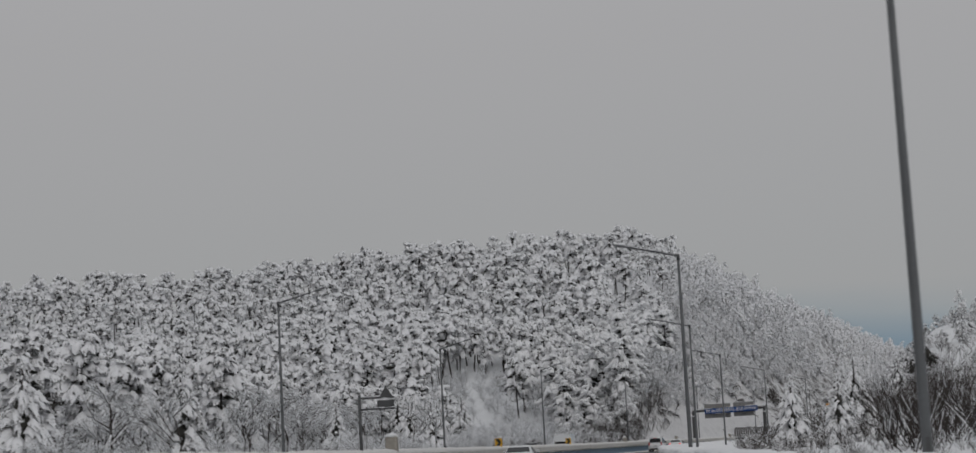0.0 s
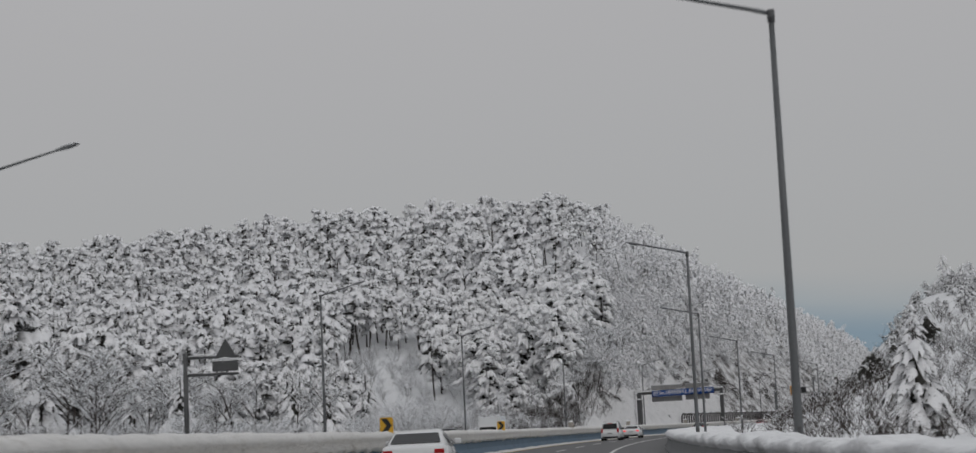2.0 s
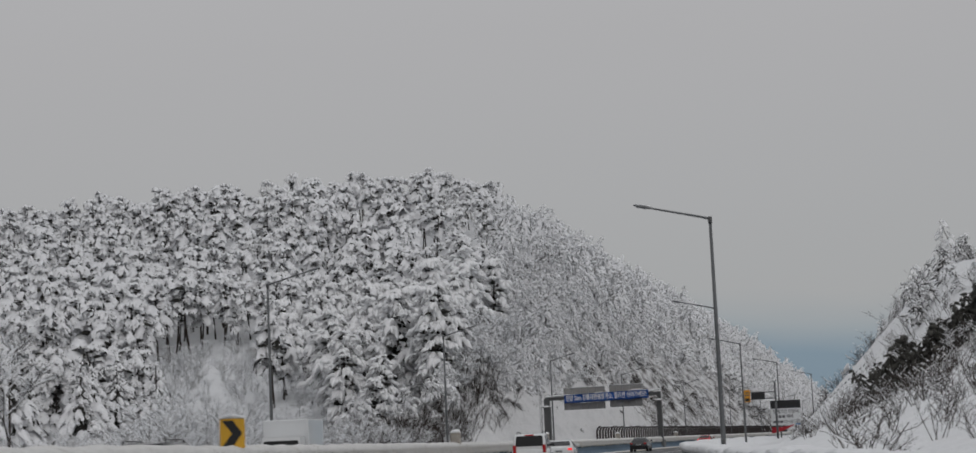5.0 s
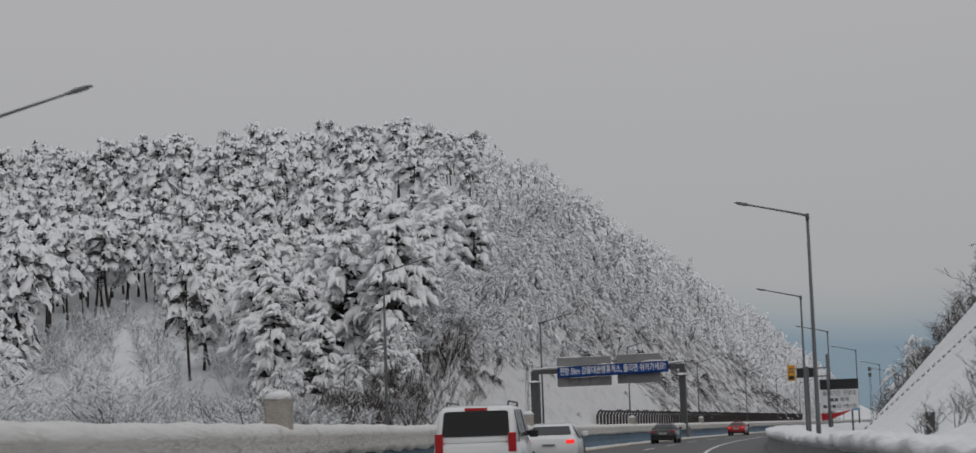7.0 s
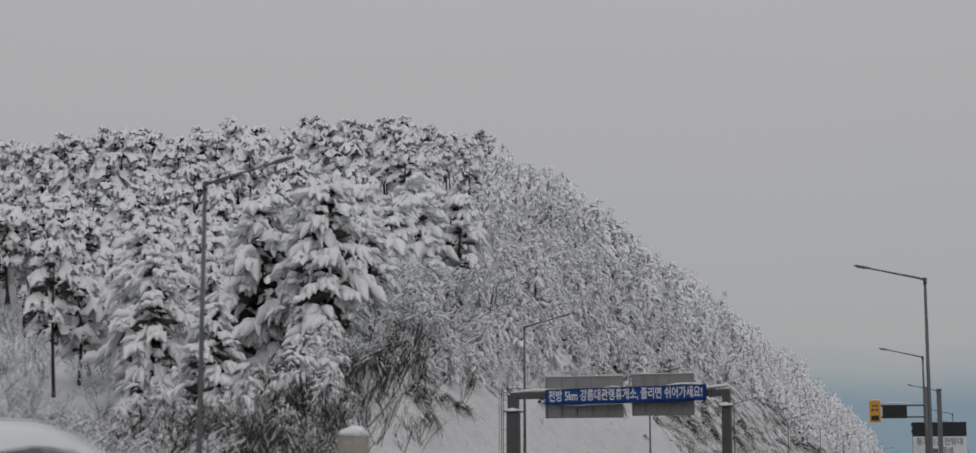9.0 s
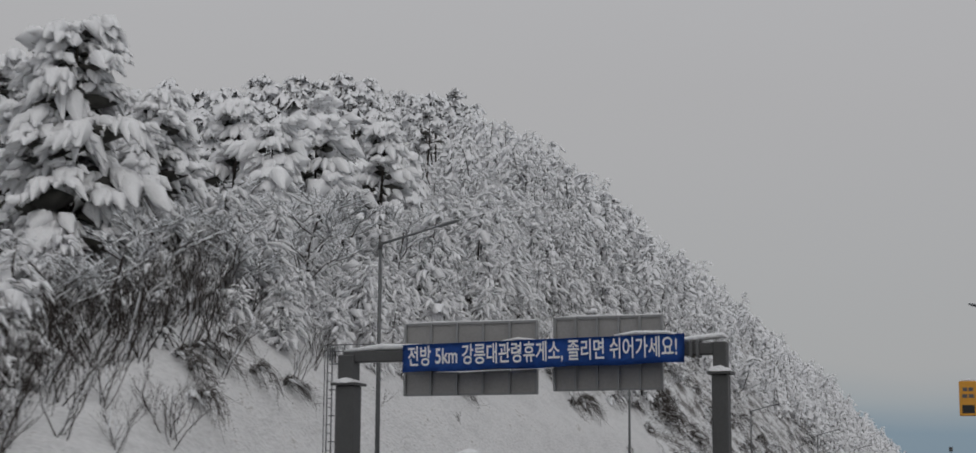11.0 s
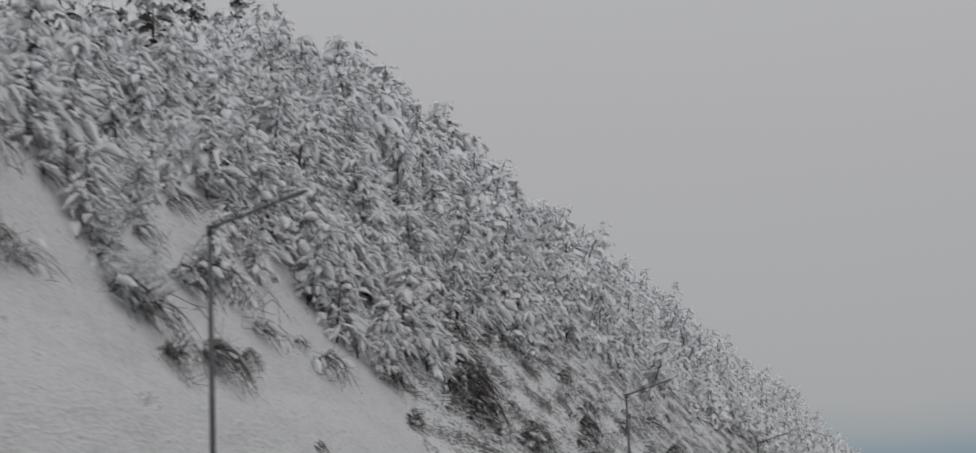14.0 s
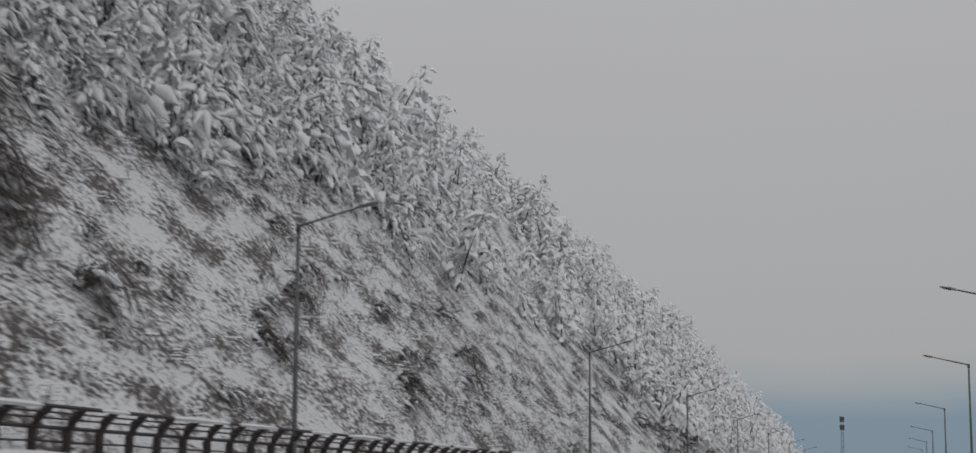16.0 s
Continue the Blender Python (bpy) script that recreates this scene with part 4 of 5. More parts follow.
def box_truck(m):
    ob = thing("box_truck", m, "small white box truck on the far carriageway", "truck")
    part("cargo_box", box(-1.0, 1.0, -2.6, 0.9, 0.9, 2.75, bevel=0.03), CAR_WHITE, ob)
    part("cab", loft([[(-0.9, 1.0, 0.5), (0.9, 1.0, 0.5), (0.85, 1.0, 2.0), (-0.85, 1.0, 2.0)], [(-0.9, 2.2, 0.5), (0.9, 2.2, 0.5), (0.82, 1.9, 2.0), (-0.82, 1.9, 2.0)]]), CAR_WHITE, ob)
    part("windscreen", panel([(-0.78, 2.16, 1.15), (0.78, 2.16, 1.15), (0.74, 1.96, 1.85), (-0.74, 1.96, 1.85)]), CAR_GLASS, ob)
    part("chassis", box(-0.8, 0.8, -2.5, 2.0, 0.4, 0.9), CAR_TRIM, ob)
    for sx in (-1, 1):
        for wy in (-1.7, 1.5):
            part("wheel", tube([(sx * 0.70, wy, 0.36), (sx * 0.95, wy, 0.36)], [0.36, 0.36], 16), TYRE, ob)
    return ob


box_truck(road_pose(212.0, -12.4, 0.0, turn=180))

# ---- woods ----
rng = np.random.default_rng(7)


class Shape:
    """Triangles with a material index: 0 bark or twig, 1 needles, 2 snow."""

    def __init__(self):
        self.v, self.t, self.m, self.n = [], [], [], 0

    def add(self, v, t, m):
        v, t = np.asarray(v, float), np.asarray(t, int)
        self.v.append(v)
        self.t.append(t + self.n)
        self.m.append(np.full(len(t), m) if np.isscalar(m) else np.asarray(m))
        self.n += len(v)

    def done(self):
        return np.concatenate(self.v), np.concatenate(self.t), np.concatenate(self.m)

    def limb(self, pts, radii, seg=5, m=0):
        pts = np.asarray(pts, float)
        rows = []
        for i, p in enumerate(pts):
            d = pts[min(i + 1, len(pts) - 1)] - pts[max(i - 1, 0)]
            d = d / (np.linalg.norm(d) + 1e-9)
            a = np.cross(d, [0.3, 0.2, 1.0]) if abs(d[2]) < 0.9 else np.cross(d, [1.0, 0.2, 0.0])
            a /= np.linalg.norm(a)
            b = np.cross(d, a)
            an = np.arange(seg) * 2 * np.pi / seg
            rows.append(p + radii[i] * (np.cos(an)[:, None] * a + np.sin(an)[:, None] * b))
        T = []
        for i in range(len(pts) - 1):
            for k in range(seg):
                q, w = i * seg + k, i * seg + (k + 1) % seg
                T += [(q, w, w + seg), (q, w + seg, q + seg)]
        self.add(np.concatenate(rows), T, m)

    def mass(self, c, r, h):
        """A dark ragged mass of needles that stands in for the crown's inner shade."""
        an = rng.random() * 6.28 + np.arange(5) * 1.2566
        rr = r * (0.6 + 0.7 * rng.random(5))
        V = np.concatenate([[np.add(c, (0, 0, h))], np.stack([c[0] + np.cos(an) * rr, c[1] + np.sin(an) * rr, c[2] + rng.normal(0, 0.25, 5) * h], 1), [np.add(c, (0, 0, -h))]])
        T = []
        for k in range(5):
            T += [(0, 1 + k, 1 + (k + 1) % 5), (6, 1 + (k + 1) % 5, 1 + k)]
        self.add(V, T, 1)

    def boughs(self, base, d, length, width, lift, droop, rows=4, cols=3, fringe=6, white=0.62, puffy=1.0):
        """Arched sprays that bend down under snow, with ragged hanging edges (arrays, one row a spray; d: level directions)."""
        n = len(base)
        base, d, length, width, lift, droop = (np.asarray(x, float) for x in (base, d, length, width, lift, droop))
        out = np.concatenate([d, np.zeros((n, 1))], 1)
        side = np.stack([-d[:, 1], d[:, 0], np.zeros(n)], 1)
        up = np.array([0, 0, 1.0])
        u = np.linspace(0, 1, rows)
        v = np.linspace(-1, 1, cols)
        prof = np.sin(np.pi * (0.14 + 0.74 * u)) ** 0.8
        ju = rng.normal(0, 0.055, (n, rows, cols))
        ju[:, -1, :] += rng.normal(0, 0.12, (n, cols))
        uu = u[None, :, None] + ju
        ww = width[:, None, None] * prof[None, :, None] * v[None, None, :] * (1 + rng.normal(0, 0.2, (n, rows, cols)))
        puff = puffy * (0.38 + 0.34 * rng.random((n, rows, cols))) * width[:, None, None] * (1 - v[None, None, :] ** 2) * np.sin(np.pi * (0.2 + 0.7 * u))[None, :, None]
        fall = (0.5 + 0.7 * rng.random((n, rows, cols))) * width[:, None, None] * (v[None, None, :] ** 2)
        zz = length[:, None, None] * (lift[:, None, None] * uu - droop[:, None, None] * uu * np.abs(uu)) + puff - fall
        V = base[:, None, None, :] + out[:, None, None, :] * (length[:, None, None] * uu)[..., None] + side[:, None, None, :] * ww[..., None] + up * zz[..., None]
        idx = np.arange(rows * cols).reshape(rows, cols)
        a, b, c, e = idx[:-1, :-1].ravel(), idx[:-1, 1:].ravel(), idx[1:, 1:].ravel(), idx[1:, :-1].ravel()
        t = np.concatenate([np.stack([a, e, c], 1), np.stack([a, c, b], 1)])
        self.add(V.reshape(-1, 3), (np.arange(n)[:, None, None] * (rows * cols) + t).reshape(-1, 3), 2)
        if not fringe:
            return
        # hanging tufts round the rim, some bare and some iced
        m = n * fringe
        k = np.repeat(np.arange(n), fringe)
        fu = 0.2 + 0.85 * rng.random(m)
        sg = np.where(rng.random(m) < 0.5, -1.0, 1.0) * (0.35 + 0.65 * rng.random(m))
        L, W = length[k], width[k]
        p = base[k] + out[k] * (L * fu)[:, None] + side[k] * (W * np.sin(np.pi * np.clip(0.14 + 0.74 * fu, 0, 0.97)) ** 0.8 * sg)[:, None] + up * (L * (lift[k] * fu - droop[k] * fu * fu) - 0.7 * W * sg * sg)[:, None]
        q = p + out[k] * (L * (0.02 + 0.24 * rng.random(m)))[:, None] + side[k] * (W * sg * (0.1 + 0.5 * rng.random(m)))[:, None] - up * (L * (0.02 + 0.42 * rng.random(m) ** 1.5))[:, None]
        h = (out[k] * rng.normal(0, 1, m)[:, None] + side[k] * rng.normal(0, 1, m)[:, None]) * (L * 0.045)[:, None]
        V = np.stack([p + h + up * (0.05 * L)[:, None], p - h, q], 1)
        self.add(V.reshape(-1, 3), np.arange(3 * m).reshape(m, 3), np.where(rng.random(m) < white, 2, 1))

    def fingers(self, base, d, length, rad, bend, seg=4, bare=0.5):
        """Snow-wrapped twigs like soft fingers that bend downwards (arrays; d: directions), some with a bare twig beyond."""
        n = len(base)
        base, d, length, rad, bend = (np.asarray(x, float) for x in (base, d, length, rad, bend))
        d = d / (np.linalg.norm(d, axis=1)[:, None] + 1e-9)
        up = np.array([0, 0, 1.0])
        a = np.cross(d, up) + 1e-6
        a /= np.linalg.norm(a, axis=1)[:, None]
        b = np.cross(a, d)
        an = np.arange(seg) * 2 * np.pi / seg + 0.785
        rows = []
        for u, k in ((0.0, 0.55), (0.5, 1.0), (1.0, 0.16)):
            c = base + d * (length * u)[:, None] - up * (bend * length * u * u)[:, None]
            r = (rad * k)[:, None] * (0.75 + 0.5 * rng.random((n, seg)))
            rows.append(c[:, None, :] + a[:, None, :] * (np.cos(an) * r)[..., None] + b[:, None, :] * (np.sin(an) * r * 0.85)[..., None])
        V = np.stack(rows, 1).reshape(-1, 3)
        q = np.arange(seg)
        w = (q + 1) % seg
        t = np.concatenate([np.concatenate([np.stack([e + q, e + w, e + seg + w], 1), np.stack([e + q, e + seg + w, e + seg + q], 1)]) for e in (0, seg)])
        self.add(V, (np.arange(n)[:, None, None] * (3 * seg) + t).reshape(-1, 3), 2)
        k = np.flatnonzero(rng.random(n) < bare)
        m = len(k)
        tip = base[k] + d[k] * (length[k] * (1.0 + 0.4 * rng.random(m)))[:, None] - up * (bend[k] * length[k] * (1.0 + 0.6 * rng.random(m)))[:, None] + rng.normal(0, 0.12, (m, 3)) * length[k][:, None]
        h = a[k] * (0.02 + 0.035 * length[k])[:, None]
        low = base[k] - b[k] * (rad[k] * 0.8)[:, None]
        self.add(np.stack([low - h, low + h, tip], 1).reshape(-1, 3), np.arange(3 * m).reshape(m, 3), 1)


def level(az):
    az = np.asarray(az, float)
    return np.stack([np.cos(az), np.sin(az)], -1)


def pine(H, limbs, per, size, spread=2.6, bare=0.40, rows=4, cols=3, fringe=6, heavy=0.62, broad=0.40, puffy=1.0, rim=0, white=0.55):
    """A red pine: bare crooked stem, level limbs that end in fans of sprays bent down by snow."""
    s = Shape()
    lean = rng.normal(0, 0.03, 2) * H
    bow = rng.normal(0, 0.025, 2) * H

    def stem(f):
        return np.array([lean[0] * f + bow[0] * math.sin(f * 3.1), lean[1] * f + bow[1] * math.sin(f * 3.1), H * f])
    fs = np.linspace(-0.04, 0.97, 6)
    r0 = 0.0145 * H
    s.limb([stem(f) for f in fs], [r0 * (1.15 - 0.95 * max(f, 0)) for f in fs], 6)
    az = rng.random() * 6.28
    B, A, Ln, Wd, Li, Dr = [], [], [], [], [], []
    for i in range(limbs):
        f = bare + (0.97 - bare) * (i + rng.random()) / limbs
        az += 2.4 + rng.normal(0, 0.4)
        u = (f - bare) / (1 - bare)
        reach = spread * min(0.68 + 1.2 * u, 1.0) * (1.0 - 0.72 * u ** 2.2) * (0.5 + 0.6 * rng.random())
        d = np.array([math.cos(az), math.sin(az)])
        p0 = stem(f)
        rise = rng.normal(0.10 + 0.35 * u, 0.15)
        mid = p0 + [d[0] * reach * 0.55, d[1] * reach * 0.55, (rise + 0.06) * reach]
        end = p0 + [d[0] * reach, d[1] * reach, (rise * 1.2 - 0.30) * reach]
        if cols > 3 or i % 2:
            s.limb([p0, mid, end], [0.04 * (1.3 - u) + 0.012, 0.03, 0.012], 3)
        # needle-coloured blob that puts the shade under the limb into colour
        s.mass(p0 + (mid - p0) * 0.75 + [0, 0, -0.3], reach * 0.34, reach * 0.15)
        big = 0.75 + 0.6 * rng.random()
        for j in range(per):
            g = 0.18 + 0.72 * (j + rng.random()) / per
            c = mid + (end - mid) * (2 * g - 1) if g > 0.5 else p0 + (mid - p0) * 2 * g
            turn = az + rng.normal(0, 0.75) * (1.15 - 0.6 * g)
            ln = size * big * (0.6 + 0.8 * rng.random()) * (1.1 - 0.35 * u)
            B.append(c + rng.normal(0, 0.10, 3) * ln + [0, 0, 0.12 * rng.random() * reach])
            A.append(turn)
            Ln.append(ln)
            Wd.append(ln * (broad + 0.22 * rng.random()))
            Li.append(rng.normal(0.18 + 0.25 * u, 0.15))
            Dr.append(heavy * (0.5 + 0.9 * rng.random()))
    for j in range(6):
        B.append(stem(0.97) + [*(rng.normal(0, 0.12, 2)), 0.1 - 0.2 * rng.random()])
        A.append(j * 1.05 + rng.random())
        Ln.append(size * (0.5 + 0.4 * rng.random()))
        Wd.append(Ln[-1] * 0.42)
        Li.append(0.7 + 0.4 * rng.random())
        Dr.append(0.8 + 0.3 * rng.random())
    if not rim:
        s.boughs(B, level(A), Ln, Wd, Li, Dr, rows, cols, fringe, white, puffy)
    else:
        B, A, Ln, Wd, Li, Dr = (np.repeat(np.asarray(x, float), rim, axis=0) for x in (B, A, Ln, Wd, Li, Dr))
        n = len(B)
        fu = 0.45 * rng.random(n)
        sg = 2 * rng.random(n) - 1
        d, e = level(A), level(A + 1.5708)
        z = Ln * (Li * fu - Dr * fu * fu) + 0.2 * Wd * rng.random(n)
        c = B + np.concatenate([d * (Ln * fu)[:, None] + e * (Wd * sg * 0.5)[:, None], z[:, None]], 1)
        heap = rng.random(n) < 0.32
        ln = Ln * (0.45 + 0.4 * rng.random(n)) * np.where(heap, 1.1, 1.0)
        way = np.concatenate([level(A + sg * 0.85), (Li - Dr * (0.35 + fu) - 0.25 * np.abs(sg))[:, None]], 1)
        s.fingers(c, way, ln, ln * np.where(heap, 0.42 * puffy, 0.27 + 0.17 * rng.random(n)), Dr * (0.5 + 0.6 * rng.random(n)), seg=5, bare=0.5)
    return s.done()


def fir(H, count, spread=1.7, base=0.05, size=1.0, rows=4, cols=5, fringe=8):
    """A conical evergreen: tiers of sprays that hang under snow."""
    s = Shape()
    s.limb([(0, 0, -0.3), (rng.normal(0, 0.05), rng.normal(0, 0.05), H * 0.5), (0, 0, H * 0.95)], [0.020 * H, 0.012 * H, 0.004 * H], 5)
    # dark blobs up the stem, colour in place of shade between tiers
    for f in (0.15, 0.3, 0.45, 0.6):
        s.mass((rng.normal(0, 0.1), rng.normal(0, 0.1), H * f), spread * 0.5 * (1.05 - f), H * 0.10)
    u = (np.arange(count) + rng.random(count)) / count
    u = u ** 1.2
    az = np.arange(count) * 2.4 + rng.normal(0, 0.3, count)
    reach = spread * (1.04 - u) ** 0.85 * (0.6 + 0.5 * rng.random(count))
    length = np.clip(reach * 0.75, 0.35, None) * size * (0.7 + 0.5 * rng.random(count))
    d = level(az)
    inner = np.clip(reach - length * 0.75, 0.02, None)
    b = np.stack([d[:, 0] * inner, d[:, 1] * inner, H * (base + (0.97 - base) * u) - 0.15 * inner], 1)
    s.boughs(b, level(az + rng.normal(0, 0.3, count)), length, length * (0.26 + 0.16 * rng.random(count)), rng.normal(0.12, 0.12, count), 0.55 + 0.5 * rng.random(count), rows, cols, fringe)
    return s.done()


def droop(H, count, size, spread, rows=4, cols=3, fringe=8, white=0.62, twigs=0):
    """A young evergreen bowed down: long sprays hang from a leaning stem, some of them thick with snow."""
    s = Shape()
    lean = rng.normal(0, 0.12, 2) * H
    s.limb([(0, 0, -0.3), (lean[0] * 0.4, lean[1] * 0.4, H * 0.5), (lean[0], lean[1], H * 0.93)], [0.012 * H, 0.008 * H, 0.004 * H], 4)
    u = (np.arange(count) + rng.random(count)) / count
    az = np.arange(count) * 2.4 + rng.normal(0, 0.5, count)
    rad = spread * (1.0 - 0.85 * u ** 1.4) * (0.15 + 0.75 * rng.random(count))
    d = level(az)
    b = np.stack([lean[0] * u + d[:, 0] * rad, lean[1] * u + d[:, 1] * rad, H * (0.12 + 0.86 * u) - 0.2 * rad], 1)
    length = size * (0.55 + 0.9 * rng.random(count) ** 1.5) * (1.1 - 0.35 * u)
    if twigs:
        k = np.repeat(np.arange(count), twigs)
        n = len(k)
        lumps = rng.random(n) < 0.16
        ln = length[k] * (0.4 + 0.9 * rng.random(n) ** 1.4)
        way = np.concatenate([level(az[k] + rng.normal(0, 0.75, n)), rng.normal(-0.25, 0.4, n)[:, None]], 1)
        c = b[k] + rng.normal(0, 0.22, (n, 3)) * length[k][:, None]
        s.fingers(c, way, ln, ln * np.where(lumps, 0.45, 0.14 + 0.18 * rng.random(n) ** 1.5), 0.2 + 0.5 * rng.random(n), bare=0.6)
        return s.done()
    width = length * (0.24 + 0.18 * rng.random(count))
    s.boughs(b, level(az + rng.normal(0, 0.7, count)), length, width, rng.normal(0.2, 0.3, count), 0.25 + 0.8 * rng.random(count), rows, cols, fringe, white)
    return s.done()


def twiggy(H, levels, kids, width=0.9, snow=0.6, first=0.3, up=0.55, seg=3, stems=1, thick=1.0, strip=1.0):
    """A leafless tree or bush: forked twigs, each with a strip of snow on its upper side."""
    s = Shape()

    def grow(p, d, length, r, lev):
        q = p + d * length * 0.5 + rng.normal(0, 0.05 * length, 3)
        e = p + d * length + rng.normal(0, 0.07 * length, 3)
        if lev == 0:
            a = np.cross(d, [0.3, 0.5, 0.8])
            a *= r / (np.linalg.norm(a) + 1e-6)
            b = np.cross(d, a)
            s.add([p + a, p - 0.5 * a + 0.87 * b, p - 0.5 * a - 0.87 * b, e], [(0, 1, 3), (1, 2, 3), (2, 0, 3)], 0)
        else:
            s.limb([p, q, e] if lev > 1 else [p, e], [r, r * 0.8, r * 0.55] if lev > 1 else [r, r * 0.6], seg)
        if rng.random() < snow and abs(d[2]) < 0.92:
            sd = np.cross(d, [0, 0, 1.0])
            sd = sd / (np.linalg.norm(sd) + 1e-6) * (r * 1.1 + 0.022) * strip
            up_v = np.array([0, 0, r * 1.0 + 0.05]) * strip
            if lev == 0:
                s.add([p - sd, p + up_v, p + sd, e + up_v * 0.8], [(0, 3, 1), (1, 3, 2)], 2)
            else:
                V = [p - sd, p + sd, p + up_v, e - sd * 0.7, e + sd * 0.7, e + up_v]
                s.add(V, [(0, 3, 5), (0, 5, 2), (1, 2, 5), (1, 5, 4)], 2)
        if lev == 0:
            return
        for k in range(kids):
            f = first + (1 - first) * (k + rng.random()) / kids
            b = p + (e - p) * f
            az = rng.random() * 6.28
            out = np.array([math.cos(az), math.sin(az), 0.0])
            nd = d * (1 - width * 0.55) + out * width * (0.6 + 0.5 * rng.random()) + np.array([0, 0, up * 0.35])
            nd /= np.linalg.norm(nd)
            grow(b, nd, length * (0.50 + 0.22 * rng.random()) * (1.1 - 0.35 * f), r * 0.5, lev - 1)
    for i in range(stems):
        az = rng.random() * 6.28
        tilt = 0.1 if stems == 1 else 0.35 + 0.3 * rng.random()
        d = np.array([math.cos(az) * tilt, math.sin(az) * tilt, 1.0])
        d /= np.linalg.norm(d)
        grow(np.array([rng.normal(0, 0.12), rng.normal(0, 0.12), -0.15]) if stems > 1 else np.array([0, 0, -0.2]), d, H * (0.62 if stems == 1 else 0.5 + 0.25 * rng.random()), (0.012 * H + 0.008) * thick, levels)
    return s.done()


def hanging(n, long, snow=0.15):
    """Brush that hangs down a steep slope: strands bow out of a rooted tuft and fall; x points downhill."""
    s = Shape()
    for k in range(n):
        y = rng.normal(0, 0.45)
        ln = long * (0.35 + 0.75 * rng.random())
        p0 = np.array([rng.normal(-0.1, 0.12), y * 0.5, 0.1 + 0.25 * rng.random()])
        p1 = p0 + [0.25 * ln + rng.normal(0, 0.08), y * 0.35 + rng.normal(0, 0.12), (0.22 + 0.2 * rng.random()) * ln]
        p2 = p1 + [0.38 * ln + rng.normal(0, 0.1), y * 0.3 + rng.normal(0, 0.15), -0.35 * ln]
        p3 = p2 + [0.3 * ln + rng.normal(0, 0.1), rng.normal(0, 0.15), -0.65 * ln]
        s.limb([p0, p1, p2, p3], [0.015, 0.013, 0.010, 0.004], 3)
        for q in range(2):
            w = p1 + (p2 - p1) * rng.random() if q else p2 + (p3 - p2) * rng.random()
            s.limb([w, w + rng.normal(0, 0.22, 3) * ln + [0.1 * ln, 0, -0.15 * ln]], [0.011, 0.004], 3)
    m = max(2, int(n * snow))
    c = np.stack([rng.normal(0.1, 0.3, m), rng.normal(0, 0.5, m), 0.35 + 0.2 * rng.random(m)], 1)
    s.fingers(c, np.stack([np.full(m, 0.7), rng.normal(0, 0.4, m), rng.normal(-0.3, 0.2, m)], 1), 0.3 + 0.4 * rng.random(m), 0.10 + 0.10 * rng.random(m), np.full(m, 0.3), bare=0.0)
    return s.done()


def downhill(rows, loose=0.25):
    """Turns places so that their x points towards the road."""
    out = []
    for x, y, z, a, k, q in rows:
        i = int(np.argmin((RX - x) ** 2 + (RY - y) ** 2))
        out.append((x, y, z, -float(RT[i]) + rng.normal(0, loose), k, q))
    return out


def scatter_stuff(name, variants, places, mats, label, category, tilt=0.03):
    """One object of many plants: places are rows of x, y, z, turn, scale, squash."""
    V, T, M, n = [], [], [], 0
    lean = rng.normal(0, 1.0, (len(places), 2)) * tilt
    for i, (x, y, z, a, k, q) in enumerate(places):
        v, t, m = variants[i % len(variants)]
        c, sn = math.cos(a), math.sin(a)
        w = np.empty_like(v)
        w[:, 0] = (v[:, 0] * c - v[:, 1] * sn) * k * q + x
        w[:, 1] = (v[:, 0] * sn + v[:, 1] * c) * k * q + y
        w[:, 2] = v[:, 2] * k + z
        w[:, 0] += v[:, 2] * lean[i, 0]
        w[:, 1] += v[:, 2] * lean[i, 1]
        V.append(w)
        T.append(t + n)
        M.append(m)
        n += len(v)
    ob = new(name, to_mesh(name, np.concatenate(V), np.concatenate(T), mats, np.concatenate(M)))
    return tagged(ob, label, category, kind="stuff")


def split(variant, names, mats):
    """Meshes of a variant, one a material, to be shared by single trees."""
    v, t, m = variant
    out = []
    for k, (nm, ma) in enumerate(zip(names, mats)):
        sel = t[m == k]
        if len(sel):
            used, inv = np.unique(sel, return_inverse=True)
            out.append((nm, to_mesh(nm, v[used], inv.reshape(-1, 3), [ma])))
    return out


def single(name, meshes, place, label, category, group):
    x, y, z, a, k, q = place
    ob = new(name)
    ob.matrix_basis = Matrix.LocRotScale((x, y, z), Euler((0, 0, a)), (k * q, k * q, k))
    tagged(ob, label, category, group)
    for nm, me in meshes:
        o = new(nm, me)
        o.parent = ob
        if nm != "trunk":
            o["kind"] = "stuff"
    return ob


def spots(s0, s1, o0, o1, step, keep=None, scale=(0.8, 1.25), lift=-0.1, squash=(0.85, 1.15)):
    """Jittered places in a stretch of land."""
    rows = []
    for s in np.arange(s0, s1, step):
        for o in np.arange(min(o0, o1), max(o0, o1), step):
            ss, oo = s + (rng.random() - 0.5) * step * 0.95, o + (rng.random() - 0.5) * step * 0.95
            if keep is not None and not keep(ss, oo):
                continue
            p = road_xyz(ss, oo, float(land(ss, oo)) + lift)
            rows.append((p[0], p[1], p[2], rng.random() * 6.28, scale[0] + (scale[1] - scale[0]) * rng.random(), squash[0] + (squash[1] - squash[0]) * rng.random()))
    return rows


